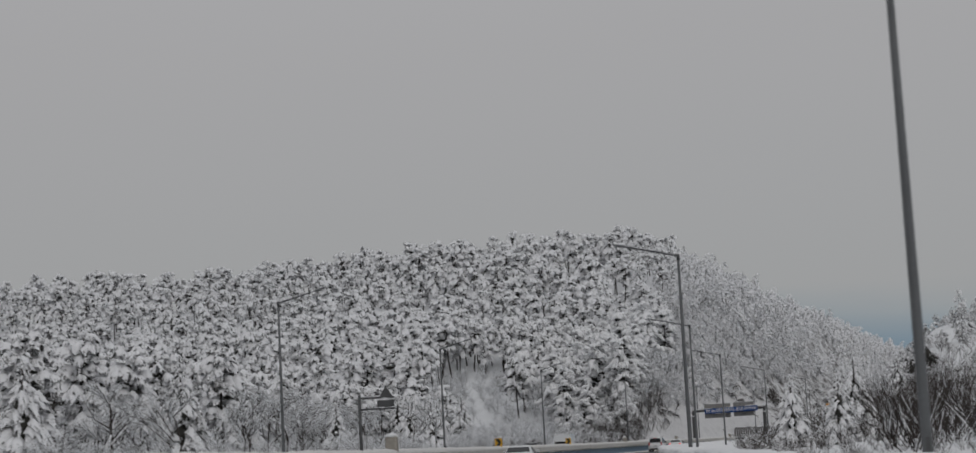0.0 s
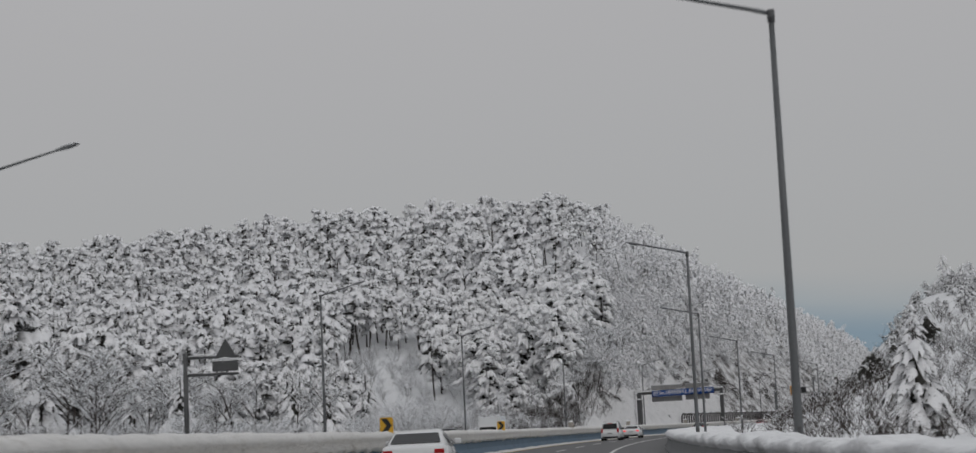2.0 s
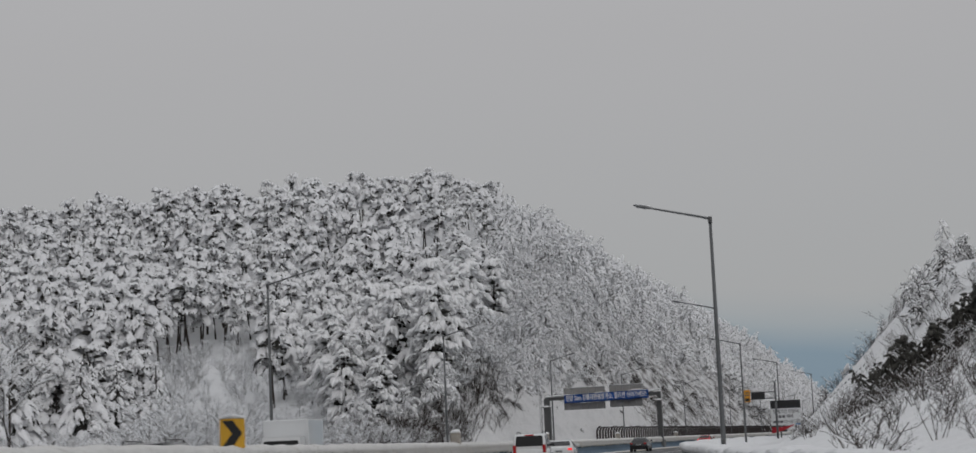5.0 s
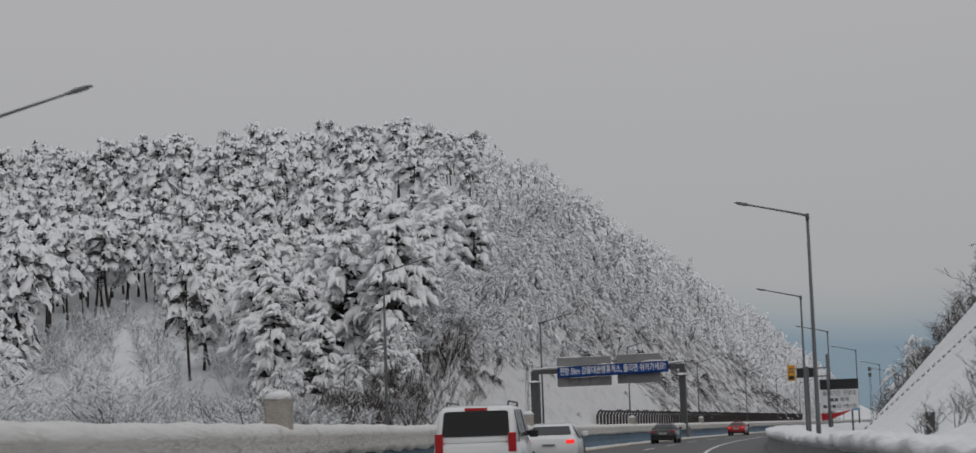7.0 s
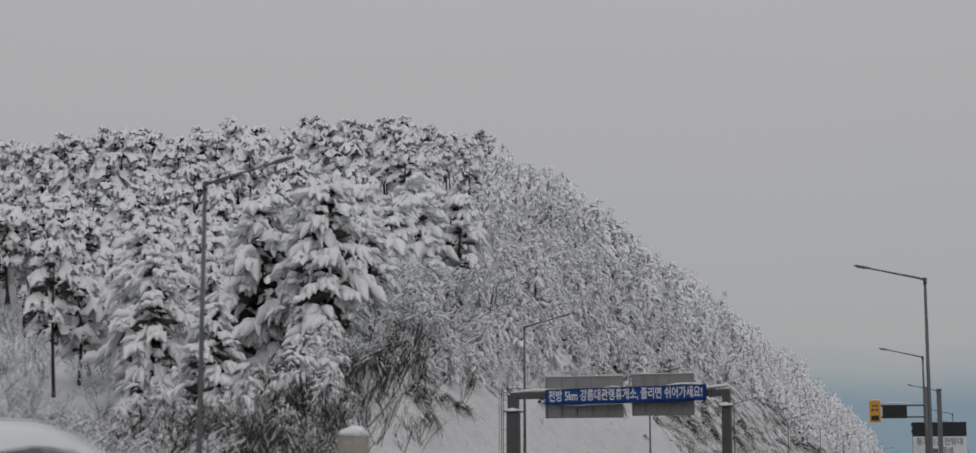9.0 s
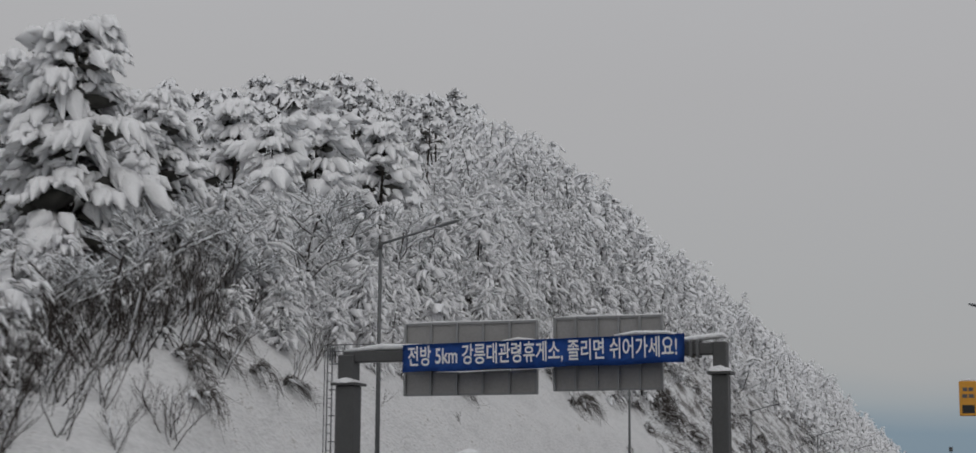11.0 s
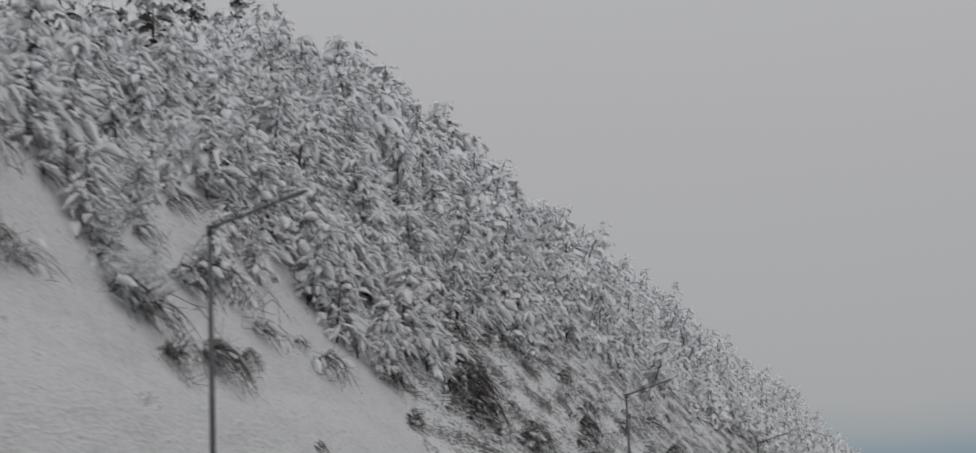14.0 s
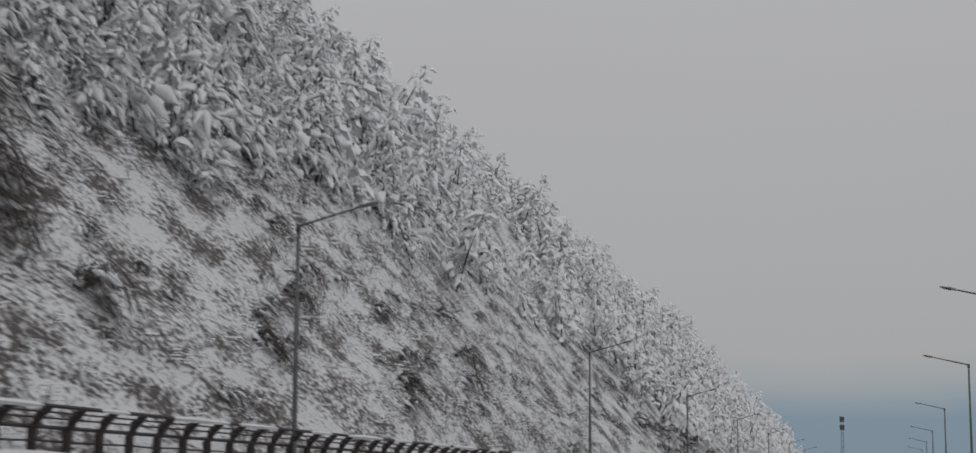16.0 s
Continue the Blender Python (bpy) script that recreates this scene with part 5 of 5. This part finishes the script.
def spot(s, o, k=1.0, q=1.0, lift=-0.1):
    p = road_xyz(s, o, float(land(s, o)) + lift)
    return (p[0], p[1], p[2], rng.random() * 6.28, k, q)


PINES_FAR = [pine(13.8, 13, 3, 1.35, spread=2.9, bare=0.46 + 0.07 * (i % 3), rows=3, fringe=5, white=0.4) for i in range(10)]
PINES_MID = [pine(13.4, 16, 4, 1.2, spread=2.9, bare=0.42 + 0.06 * (i % 3), fringe=7, white=0.4) for i in range(8)]
PINES_NEAR = [pine(13.5, 28, 6, 1.05, spread=3.0, bare=0.28 + 0.05 * (i % 3), cols=5, fringe=9) for i in range(6)]
PINES_HERO = [pine(15.0, 56, 8, 0.95, spread=3.9, bare=0.12 + 0.08 * (i % 2), heavy=0.75, rim=6) for i in range(4)]
PINES_HEAVY = [pine(10.0 + i, 26, 7, 1.15, spread=3.0, bare=0.14, heavy=0.6, broad=0.45, puffy=1.25, rim=6) for i in range(3)]
PINES_FULL = [pine(12.5, 20, 5, 1.15, spread=2.9, bare=0.26, cols=5, fringe=6) for i in range(4)]
FIRS_SMALL = [droop(4.2 + 0.25 * i, 30, 0.85, 1.45 + 0.06 * i, twigs=4) for i in range(9)]
FIRS_FACE = [droop(3.6 + 0.35 * i, 54 + 2 * i, 0.64, 1.4 + 0.08 * i, twigs=4) for i in range(6)]
FIRS_FAR = [droop(4.6 + 0.3 * i, 34, 0.85, 1.6, rows=3, fringe=5) for i in range(6)]
FIRS_NEAR = [fir(8.5, 110, spread=2.7) for i in range(4)]
TREES_BARE = [twiggy(7.5, 4, 5, width=0.9, snow=0.45) for i in range(4)]
TREES_LACED = [twiggy(7.5, 4, 5, width=0.9, snow=0.95) for i in range(3)]
BUSHES = [twiggy(3.0, 3, 4, width=0.95, snow=0.6, stems=4, thick=0.34, strip=0.6) for i in range(6)]
BUSHES_DARK = [twiggy(3.0, 3, 3, width=0.85, snow=0.25, stems=6, thick=0.36, strip=0.6) for i in range(5)]
BUSHES_BARE = [twiggy(3.0, 3, 3, width=0.85, snow=0.10, stems=5, thick=0.7) for i in range(5)]
BRUSHES = [twiggy(3.4, 3, 3, width=0.6, snow=0.04, stems=5, up=0.9, thick=0.5) for i in range(4)]
TANGLES = [hanging(40, 2.0, 0.15) for i in range(4)]
SCRUBS = [hanging(22, 1.3, 0.2) for i in range(5)]
TUFTS = [twiggy(0.9, 2, 3, width=1.2, snow=0.3, stems=2, up=-0.9, thick=0.7) for i in range(4)]
TREE_MATS = [BARK, NEEDLE, SNOW_TREE]
SPARSE_MATS = [BARK, NEEDLE, SNOW_SPARSE]
HEAPED_MATS = [BARK, NEEDLE, SNOW_HEAPED]
FACE_MATS = [BARK, NEEDLE, SNOW_FACE]
TWIG_MATS = [TWIG, NEEDLE, SNOW_TWIG]
TUFT_MATS = [BRUSH, NEEDLE, SNOW_TWIG]
BRUSH_MATS = [TWIG, NEEDLE, SNOW_TWIG]


def clearing(s, L):
    """The open snowfield that runs up to the wood between two stands of pines."""
    low = np.interp(s, [240, 280, 320, 340, 360, 380, 400, 427, 450], [16, 28, 42, 50, 58, 66, 74, 84, 93])
    high = np.interp(s, [240, 280, 320, 340, 360, 380, 400, 427, 450], [27, 41, 57, 66, 76, 86, 95, 107, 112])
    return 240 < s < 436 + 13 * math.sin(L * 0.33) + 6 * math.sin(L * 1.1) and low < L < high


def track(s, L):
    """The narrow open strip up the middle of it."""
    mid = np.interp(s, [240, 280, 320, 340, 360, 400, 427], [20, 33, 48, 57, 66, 84, 96]) + 1.5 * math.sin(s * 0.11)
    return abs(L - mid) < 1.3


def hill_keep(s, o):
    L = -o
    if clearing(s, L) or (s < 442 and L < 60):
        return False
    if s > 440 and L < float(np.interp(s, [440, 480, 560, 600, 620], [46, 60, 78, 88, 100])):
        return False
    return not (L < 40 and s < 400)


def brink(s, o):
    """The edge of the pine wood above the steep slope, where the trees stay low."""
    return -o < float(np.interp(s, [440, 480, 560, 600, 620], [46, 60, 78, 88, 100])) + 13


knoll = spots(385, 474, -84, -40, 6.0, hill_keep, (0.58, 0.92))
scatter_stuff("pine_wood", PINES_FULL, knoll, HEAPED_MATS, "red pines on the knoll, white with heavy rounded snow", "pine wood")
hill = spots(385, 470, -120, -40, 6.2, lambda s, o: hill_keep(s, o) and o < -84, (0.7, 1.2))
scatter_stuff("pine_wood", PINES_MID, hill, TREE_MATS, "dense red pine wood on the hill, boughs loaded with snow", "pine wood")
hill = spots(385, 470, -330, -120, 8.2, hill_keep, (0.85, 1.3)) + spots(470, 606, -300, -40, 7.4, lambda s, o: hill_keep(s, o) and not brink(s, o) and not (s < 474 and o > -84), (0.75, 1.18)) + spots(474, 606, -120, -40, 6.0, lambda s, o: hill_keep(s, o) and brink(s, o), (0.6, 0.85)) + spots(540, 606, -430, -300, 9.0, hill_keep, (1.0, 1.4))
scatter_stuff("pine_wood", PINES_FAR, hill, TREE_MATS, "red pine wood along the hill's crest, white with snow", "pine wood")


def face_keep(s, o):
    L = -o
    low = float(np.interp(s, [345, 380, 420, 433, 450, 466, 474, 484, 498, 512, 560, 615, 700], [31, 30.5, 31.5, 32.5, 34.6, 34.6, 33.2, 33.6, 35.5, 37.2, 38.2, 38, 36])) + (1.0 if s > 480 else 0.6) * math.sin(s * 0.13) + 0.8 * math.sin(s * 0.41)
    if 598 < s < 652 and abs(L - 43.5 - 1.2 * math.sin(s * 0.2)) < 1.6:
        return False
    return L > low and not (s < 455 and L > 46) and L < float(np.interp(s, [440, 480, 560, 600, 620], [48, 62, 80, 90, 100]))


face_near = spots(462, 524, -50, -33, 3.3, face_keep, (0.6, 1.3)) + spots(376, 412, -33, -29, 2.4, lambda s, o: rng.random() < 0.8, (0.45, 0.8)) + spots(366, 500, -46, -30, 3.1, lambda s, o: face_keep(s, o), (0.55, 1.35))
scatter_stuff("fir_wood", FIRS_FACE, face_near, FACE_MATS, "young evergreens at the top of the cut, bowed down by snow", "evergreen thicket", tilt=0.12)
face = spots(510, 600, -54, -35, 3.2, face_keep, (0.6, 1.25)) + spots(348, 510, -84, -30, 3.5, lambda s, o: face_keep(s, o) and not (366 < s < 500 and o > -46), (0.5, 1.3))
face_far = spots(510, 660, -90, -30, 4.0, face_keep, (0.6, 1.45)) + spots(660, 1000, -62, -29, 4.4, None, (0.8, 1.3))
lace = [spot(441.5 + rng.normal(0, 0.7), -33 + rng.normal(0, 0.7), 0.8 + 0.4 * rng.random()) for k in range(6)] + spots(352, 640, -84, -30, 5.6, lambda s, o: face_keep(s, o) and rng.random() < 0.45 + 1.3 * float(fbm(s, o, 0.05, 6.0, 2)), (0.9, 1.7))
scatter_stuff("bushes", BUSHES, lace, TWIG_MATS, "snow-laced leafless shrubs between the evergreens of the slope", "bushes", tilt=0.15)
scatter_stuff("fir_wood", FIRS_FAR, face_far, FACE_MATS, "snow-bent evergreens on the far end of the steep slope", "evergreen thicket", tilt=0.12)
scatter_stuff("fir_wood", FIRS_SMALL, face, FACE_MATS, "thicket of young evergreens bent under snow on the steep slope", "evergreen thicket", tilt=0.11)

low_wood = spots(190, 385, -150, -62, 7.5, lambda s, o: not clearing(s, -o), (0.7, 1.05))
scatter_stuff("pine_wood", PINES_MID, low_wood, SPARSE_MATS, "snow-laden pines on the flat ground below the hill", "pine wood")

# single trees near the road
near_p = [split(v, ("trunk", "needles", "snow_load"), SPARSE_MATS) for v in PINES_NEAR]
near_f = [split(v, ("trunk", "needles", "snow_load"), SPARSE_MATS) for v in FIRS_NEAR]
near_h = [split(v, ("trunk", "needles", "snow_load"), HEAPED_MATS) for v in PINES_HEAVY]
near_x = [split(v, ("trunk", "needles", "snow_load"), HEAPED_MATS) for v in PINES_HERO]
near_t = [split(v, ("branchwork", "needles", "snow_load"), TWIG_MATS) for v in TREES_BARE]
near_w = [split(v, ("branchwork", "needles", "snow_load"), TWIG_MATS) for v in TREES_LACED]
n_p = 0
for i, (s, L, k) in enumerate(((368, 50, 0.98), (371, 38, 1.05), (376, 44, 1.15), (379, 38, 0.8), (364, 44, 0.8), (384, 44, 0.8), (375, 54, 1.05))):
    single("pine_tree", near_x[i % 4], spot(s, -L, k), "great red pine with wide boughs, each hung with thick snow", "tree", "pines by the road")
for i, (s, L, k) in enumerate(((396, 50, 0.62), (400, 57, 0.65), (408, 52, 0.65), (414, 56, 0.72), (420, 49, 0.72), (425, 55, 0.8), (431, 51, 0.85), (438, 53, 0.85), (440, 48, 0.7))):
    single("pine_tree", near_h[i % 3], spot(s, -L, 1.6 * k), "pine smothered under huge rounded lumps of snow", "tree", "pines by the road")
for s, L, k in ((388, 50, 0.9), (391, 45, 0.8), (402, 48, 0.62), (412, 51, 0.62), (405, 55, 0.68), (392, 55, 0.8), (416, 58, 0.75), (424, 60, 0.8), (386, 54, 0.8),
                (322, 62, 0.95), (316, 66, 0.9), (326, 70, 1.0), (308, 58, 0.75), (332, 74, 1.05), (384, 60, 0.9)):
    single("pine_tree", near_p[n_p % len(near_p)], spot(s, -L, 0.86 * k), "tall red pine, crown bowed under thick snow", "tree", "pines by the road")
    n_p += 1
for s, L, k in ((150, 52, 0.95), (158, 60, 1.0), (163, 47, 0.85), (171, 56, 1.0), (178, 50, 0.9), (186, 46, 0.95), (192, 58, 1.0), (200, 66, 1.05), (208, 50, 0.8), (216, 60, 1.0), (225, 70, 1.0), (232, 54, 0.85), (240, 64, 1.0), (250, 58, 0.9),
                (260, 66, 0.95), (270, 56, 0.85), (280, 62, 0.9), (290, 54, 0.8), (298, 64, 0.9), (140, 70, 1.0), (152, 78, 1.05), (170, 74, 1.1), (188, 80, 1.1), (206, 84, 1.1), (228, 86, 1.1), (250, 82, 1.1), (272, 80, 1.05), (296, 82, 1.05)):
    single("pine_tree", near_p[n_p % len(near_p)], spot(s, -L, k), "snow-laden pine with drooping white boughs", "tree", "pines by the road")
    n_p += 1
for i, (s, L, k) in enumerate(((144, 36, 1.15), (176, 40, 1.05), (196, 36, 0.8), (247, 41, 1.0), (262, 45, 1.1), (287, 50, 1.2), (303, 56, 1.2), (130, 44, 1.1), (312, 53, 1.3), (318, 60, 1.35), (298, 60, 1.3), (306, 66, 1.3), (386, 91, 1.4), (380, 97, 1.4), (372, 99, 1.2))):
    single("fir_tree", near_f[i % 4], spot(s, -L, k), "conical evergreen hung with heavy snow", "tree", "evergreens by the road")
for i, (s, o, k) in enumerate(((112, 16.0, 0.55), (121, 13.6, 0.62), (128, 18.5, 0.7), (106, 19.0, 0.6), (116, 20.0, 0.5))):
    single("fir_tree", near_f[(i + 1) % 4], spot(s, o, k), "young conical evergreen hung with snow on the verge", "tree", "evergreens by the road")
i = 0
for s in np.arange(92, 246, 6.0):
    for L in (31, 39) if s < 170 else (40, 47, 56):
        if rng.random() < 0.8:
            single("bare_tree", near_t[i % 4], spot(s + rng.normal(0, 2), -L + rng.normal(0, 2.5), 0.6 + 0.4 * rng.random() if s < 170 else 0.9 + 0.4 * rng.random()), "leafless tree with snow along every twig", "tree", "bare trees by the road")
            i += 1
for s, L, k in ((372, 34, 0.9), (378, 33, 0.8), (384, 36, 1.1), (389, 33, 0.9), (391, 39, 1.2), (396, 36, 1.1), (398, 41, 1.2), (403, 38, 1.1), (404, 44, 1.2), (409, 40, 1.2), (412, 45, 1.2), (366, 33, 0.8), (361, 33, 0.8), (414, 37, 1.0), (419, 43, 1.1)):
    single("bare_tree", near_w[i % 3], spot(s, -L, k), "leafless tree white with snow along every twig", "tree", "bare trees by the road")
    i += 1
for s, o in ((130, 24), (146, 20), (160, 24), (186, 22), (210, 25), (236, 26), (258, 28), (268, 32), (290, 29), (281, 26), (300, 34), (248, 33)):
    single("bare_tree", near_t[i % 4], spot(s, o, 0.35 + 0.3 * rng.random()), "leafless tree with snow along every twig", "tree", "bare trees by the road")
    i += 1

# one conifer on the knoll has shed its needles: a bare stem with whorls of snow-lined branches
bare_con = Shape()
bare_con.limb([(0, 0, -0.3), (0.06, 0.03, 6), (0, 0, 12)], [0.14, 0.09, 0.02], 6)
for k in range(15):
    zz = 3.4 + 0.56 * k
    for j in range(5):
        aa = 0.7 * k + 1.2566 * j + rng.normal(0, 0.15)
        rr = (12.2 - zz) * 0.30 * (0.7 + 0.5 * rng.random())
        e = np.array([math.cos(aa) * rr, math.sin(aa) * rr, zz + 0.02 * rr])
        bare_con.limb([(0, 0, zz), e * [0.5, 0.5, 0] + [0, 0, zz - 0.06 * rr], e], [0.035, 0.028, 0.012], 3)
        bare_con.limb([(0, 0, zz + 0.05), e * [0.5, 0.5, 0] + [0, 0, zz - 0.06 * rr + 0.05], e + [0, 0, 0.04]], [0.03, 0.034, 0.015], 3, 2)
        for q in (0.45, 0.7):
            for sg in (-1, 1):
                tw = e * [q, q, 1] + np.array([math.cos(aa + sg * 0.7), math.sin(aa + sg * 0.7), -0.1]) * rr * 0.3
                bare_con.limb([e * [q, q, 1], tw], [0.014, 0.006], 3, 0 if sg < 0 else 2)
single("bare_conifer", split(bare_con.done(), ("branchwork", "needles", "snow_load"), TWIG_MATS), spot(430, -57, 1.35), "bare conifer skeleton with thin level branches", "tree", "")

# bushes and brush
left_bush = spots(354, 394, -66, -50, 3.4, lambda s, o: rng.random() < 0.85, (0.9, 1.5)) + spots(296, 372, -66, -27, 4.2, lambda s, o: not track(s, -o) and not (s > 356 and o > -40) and rng.random() < 0.8, (0.7, 1.4)) + spots(80, 345, -36, -25, 5.6, lambda s, o: rng.random() < 0.7, (0.6, 1.3)) + spots(238, 372, -80, -24, 4.0, lambda s, o: clearing(s, -o) and not track(s, -o) and rng.random() < 0.9, (1.3, 2.1)) + spots(372, 440, -104, -62, 4.4, lambda s, o: clearing(s, -o) and not track(s, -o) and rng.random() < 0.85, (1.0, 1.7)) + spots(346, 430, -46, -33, 5.0, lambda s, o: rng.random() < 0.6, (1.0, 1.6)) \
    + spots(120, 300, -60, -36, 6.0, None, (0.8, 1.5))
left_dark = spots(80, 200, -44, -25, 4.0, lambda s, o: rng.random() < 0.7, (0.6, 1.0)) + spots(200, 300, -44, -26, 5.0, lambda s, o: rng.random() < 0.6 and not track(s, -o), (0.4, 0.7)) + spots(300, 372, -66, -30, 4.2, lambda s, o: not track(s, -o) and rng.random() < 0.7, (1.0, 1.7)) + spots(372, 440, -104, -60, 4.4, lambda s, o: clearing(s, -o) and not track(s, -o) and rng.random() < 0.75, (1.0, 1.8))
scatter_stuff("bushes", BUSHES_DARK, left_dark, TWIG_MATS, "dark leafless bushes with little snow on them", "bushes")
scatter_stuff("bushes", BUSHES, left_bush, TWIG_MATS, "leafless bushes dusted white with snow", "bushes")
right_bush = spots(44, 96, 9.2, 14.5, 2.5, lambda s, o: rng.random() < 0.8, (0.22, 0.42)) + spots(96, 142, 11.5, 25, 2.7, lambda s, o: rng.random() < 0.8, (0.4, 0.8)) + spots(142, 200, 11.5, 30, 4.0, lambda s, o: rng.random() < 0.8, (0.45, 0.95)) + spots(200, 300, 14.5, 42, 3.6, lambda s, o: rng.random() < 0.85, (0.5, 1.0)) \
    + spots(300, 330, 15.8, 46, 3.2, lambda s, o: o > 15.8 + 0.09 * (s - 285) and rng.random() < 0.8, (0.6, 1.2)) + spots(356, 400, 13, 30, 3.4, lambda s, o: rng.random() < 0.85, (0.6, 1.3)) \
    + spots(400, 440, 12, 26, 3.6, lambda s, o: rng.random() < 0.85, (0.7, 1.3)) + spots(400, 560, 24, 44, 6.0, lambda s, o: rng.random() < 0.85, (1.0, 1.9))
scatter_stuff("bushes", BUSHES_BARE, right_bush, TUFT_MATS, "snow-dusted leafless scrub on the near bank", "bushes")
bank_fir = spots(376, 600, 16, 46, 6.0, lambda s, o: rng.random() < 0.6, (0.7, 1.3))
crest_fir = spots(322, 376, 27, 52, 3.8, lambda s, o: rng.random() < 0.7, (0.35, 0.75))
scatter_stuff("fir_wood", FIRS_SMALL, crest_fir, SPARSE_MATS, "young evergreens along the top of the near bank", "evergreen thicket", tilt=0.08)
hedge = [spot(300 + 0.3 * k + rng.normal(0, 0.6), 20.0 + 0.30 * k + rng.normal(0, 0.6), 0.45 + 0.3 * rng.random(), 1.1) for k in range(40)]
scatter_stuff("fir_hedge", FIRS_SMALL, hedge, [BARK, NEEDLE, NEEDLE], "dark evergreen hedge shaken free of snow on the bank's crest", "hedge", tilt=0.08)
scatter_stuff("fir_wood", FIRS_FAR, bank_fir, TREE_MATS, "dark evergreens with snow along the crest of the bank", "evergreen thicket")
brush = [spot(s, -L, k) for s, L, k in ((346, 27, 1.4), (349, 29, 1.5), (343, 30, 1.4), (352, 31, 1.5), (340, 27.5, 1.2), (337, 30, 1.3), (333, 28, 1.2), (347, 33, 1.5), (355, 33, 1.3), (341, 34, 1.4))]
brush += spots(334, 372, -36, -26, 2.2, lambda s, o: rng.random() < 0.75 and not (s > 360 and o > -28.2), (0.8, 1.5)) + spots(300, 345, -33, -26, 2.6, lambda s, o: rng.random() < 0.6, (0.8, 1.3))
brush += [spot(s, -L, k) for s, L, k in ((381, 29.5, 0.9), (383, 30.2, 0.7), (376, 28.6, 0.8), (388, 28.4, 0.35), (402, 28.2, 0.3))]
brush += spots(338, 378, -40, -28.2, 2.4, lambda s, o: rng.random() < 0.8, (0.9, 1.6))
scatter_stuff("brushwood", BRUSHES, brush, BRUSH_MATS, "dark brown leafless brushwood standing in the snow", "brushwood")
slope_brush = spots(420, 466, -41, -33, 2.6, lambda s, o: rng.random() < 0.6, (0.9, 1.7)) + spots(352, 468, -32.5, -25.5, 5.0, lambda s, o: rng.random() < 0.12, (0.3, 0.7)) + spots(476, 640, -38.5, -26.2, 2.1, lambda s, o: rng.random() < 0.3 + 1.3 * float(fbm(s, o, 0.16, 3.0, 2)), (0.3, 0.95)) + spots(640, 720, -37, -26.5, 2.6, None, (0.7, 1.4))
scatter_stuff("brushwood", SCRUBS, downhill(slope_brush, 0.5), BRUSH_MATS, "dark tangled scrub clinging to the steep snowy cut", "brushwood", tilt=0.2)
big_scrub = []
for s0, l0, s1, l1, n, k0, k1 in ((493, 35.2, 484, 31.6, 10, 0.9, 1.5), (529, 35.2, 508, 29.2, 9, 0.6, 1.1), (546, 32.5, 530, 28.5, 8, 0.5, 1.0), (477, 33.6, 470, 30.2, 5, 0.5, 0.9), (445, 31.6, 443.5, 30.6, 3, 0.9, 1.2),
                                  (376, 30.6, 364, 28.6, 8, 0.6, 0.9), (408, 31.0, 398, 31.4, 2, 0.6, 0.7), (452, 30.2, 449, 29.2, 2, 0.4, 0.6), (562, 34.0, 552, 31.0, 4, 0.8, 1.2)):
    for f in np.linspace(0, 1, n):
        big_scrub.append(spot(s0 + (s1 - s0) * f + rng.normal(0, 1.6), -(l0 + (l1 - l0) * f + rng.normal(0, 0.8)), k0 + (k1 - k0) * rng.random()))
big_scrub.append(spot(492.3, -30.2, 1.5))
scatter_stuff("brushwood", TANGLES, downhill(big_scrub), TUFT_MATS, "dark tangled brush rooted in the steep snow", "brushwood", tilt=0.15)
tufts = spots(474, 600, -38, -25.2, 0.85, lambda s, o: rng.random() < 0.55 and (math.sin(s * 0.21 + o) + math.sin(s * 0.083) > -0.7), (0.6, 1.7))
scatter_stuff("grass_tufts", TUFTS, tufts, TUFT_MATS, "dry grass tufts and twigs poking through the snow", "dry grass")
verge_brush = spots(68, 92, 13.4, 21, 1.7, lambda s, o: o > 13.4 + 0.14 * (s - 72), (0.75, 1.25))
scatter_stuff("brushwood", BRUSHES, verge_brush, BRUSH_MATS, "brown leafless brushwood behind the ploughed snow of the verge", "brushwood")
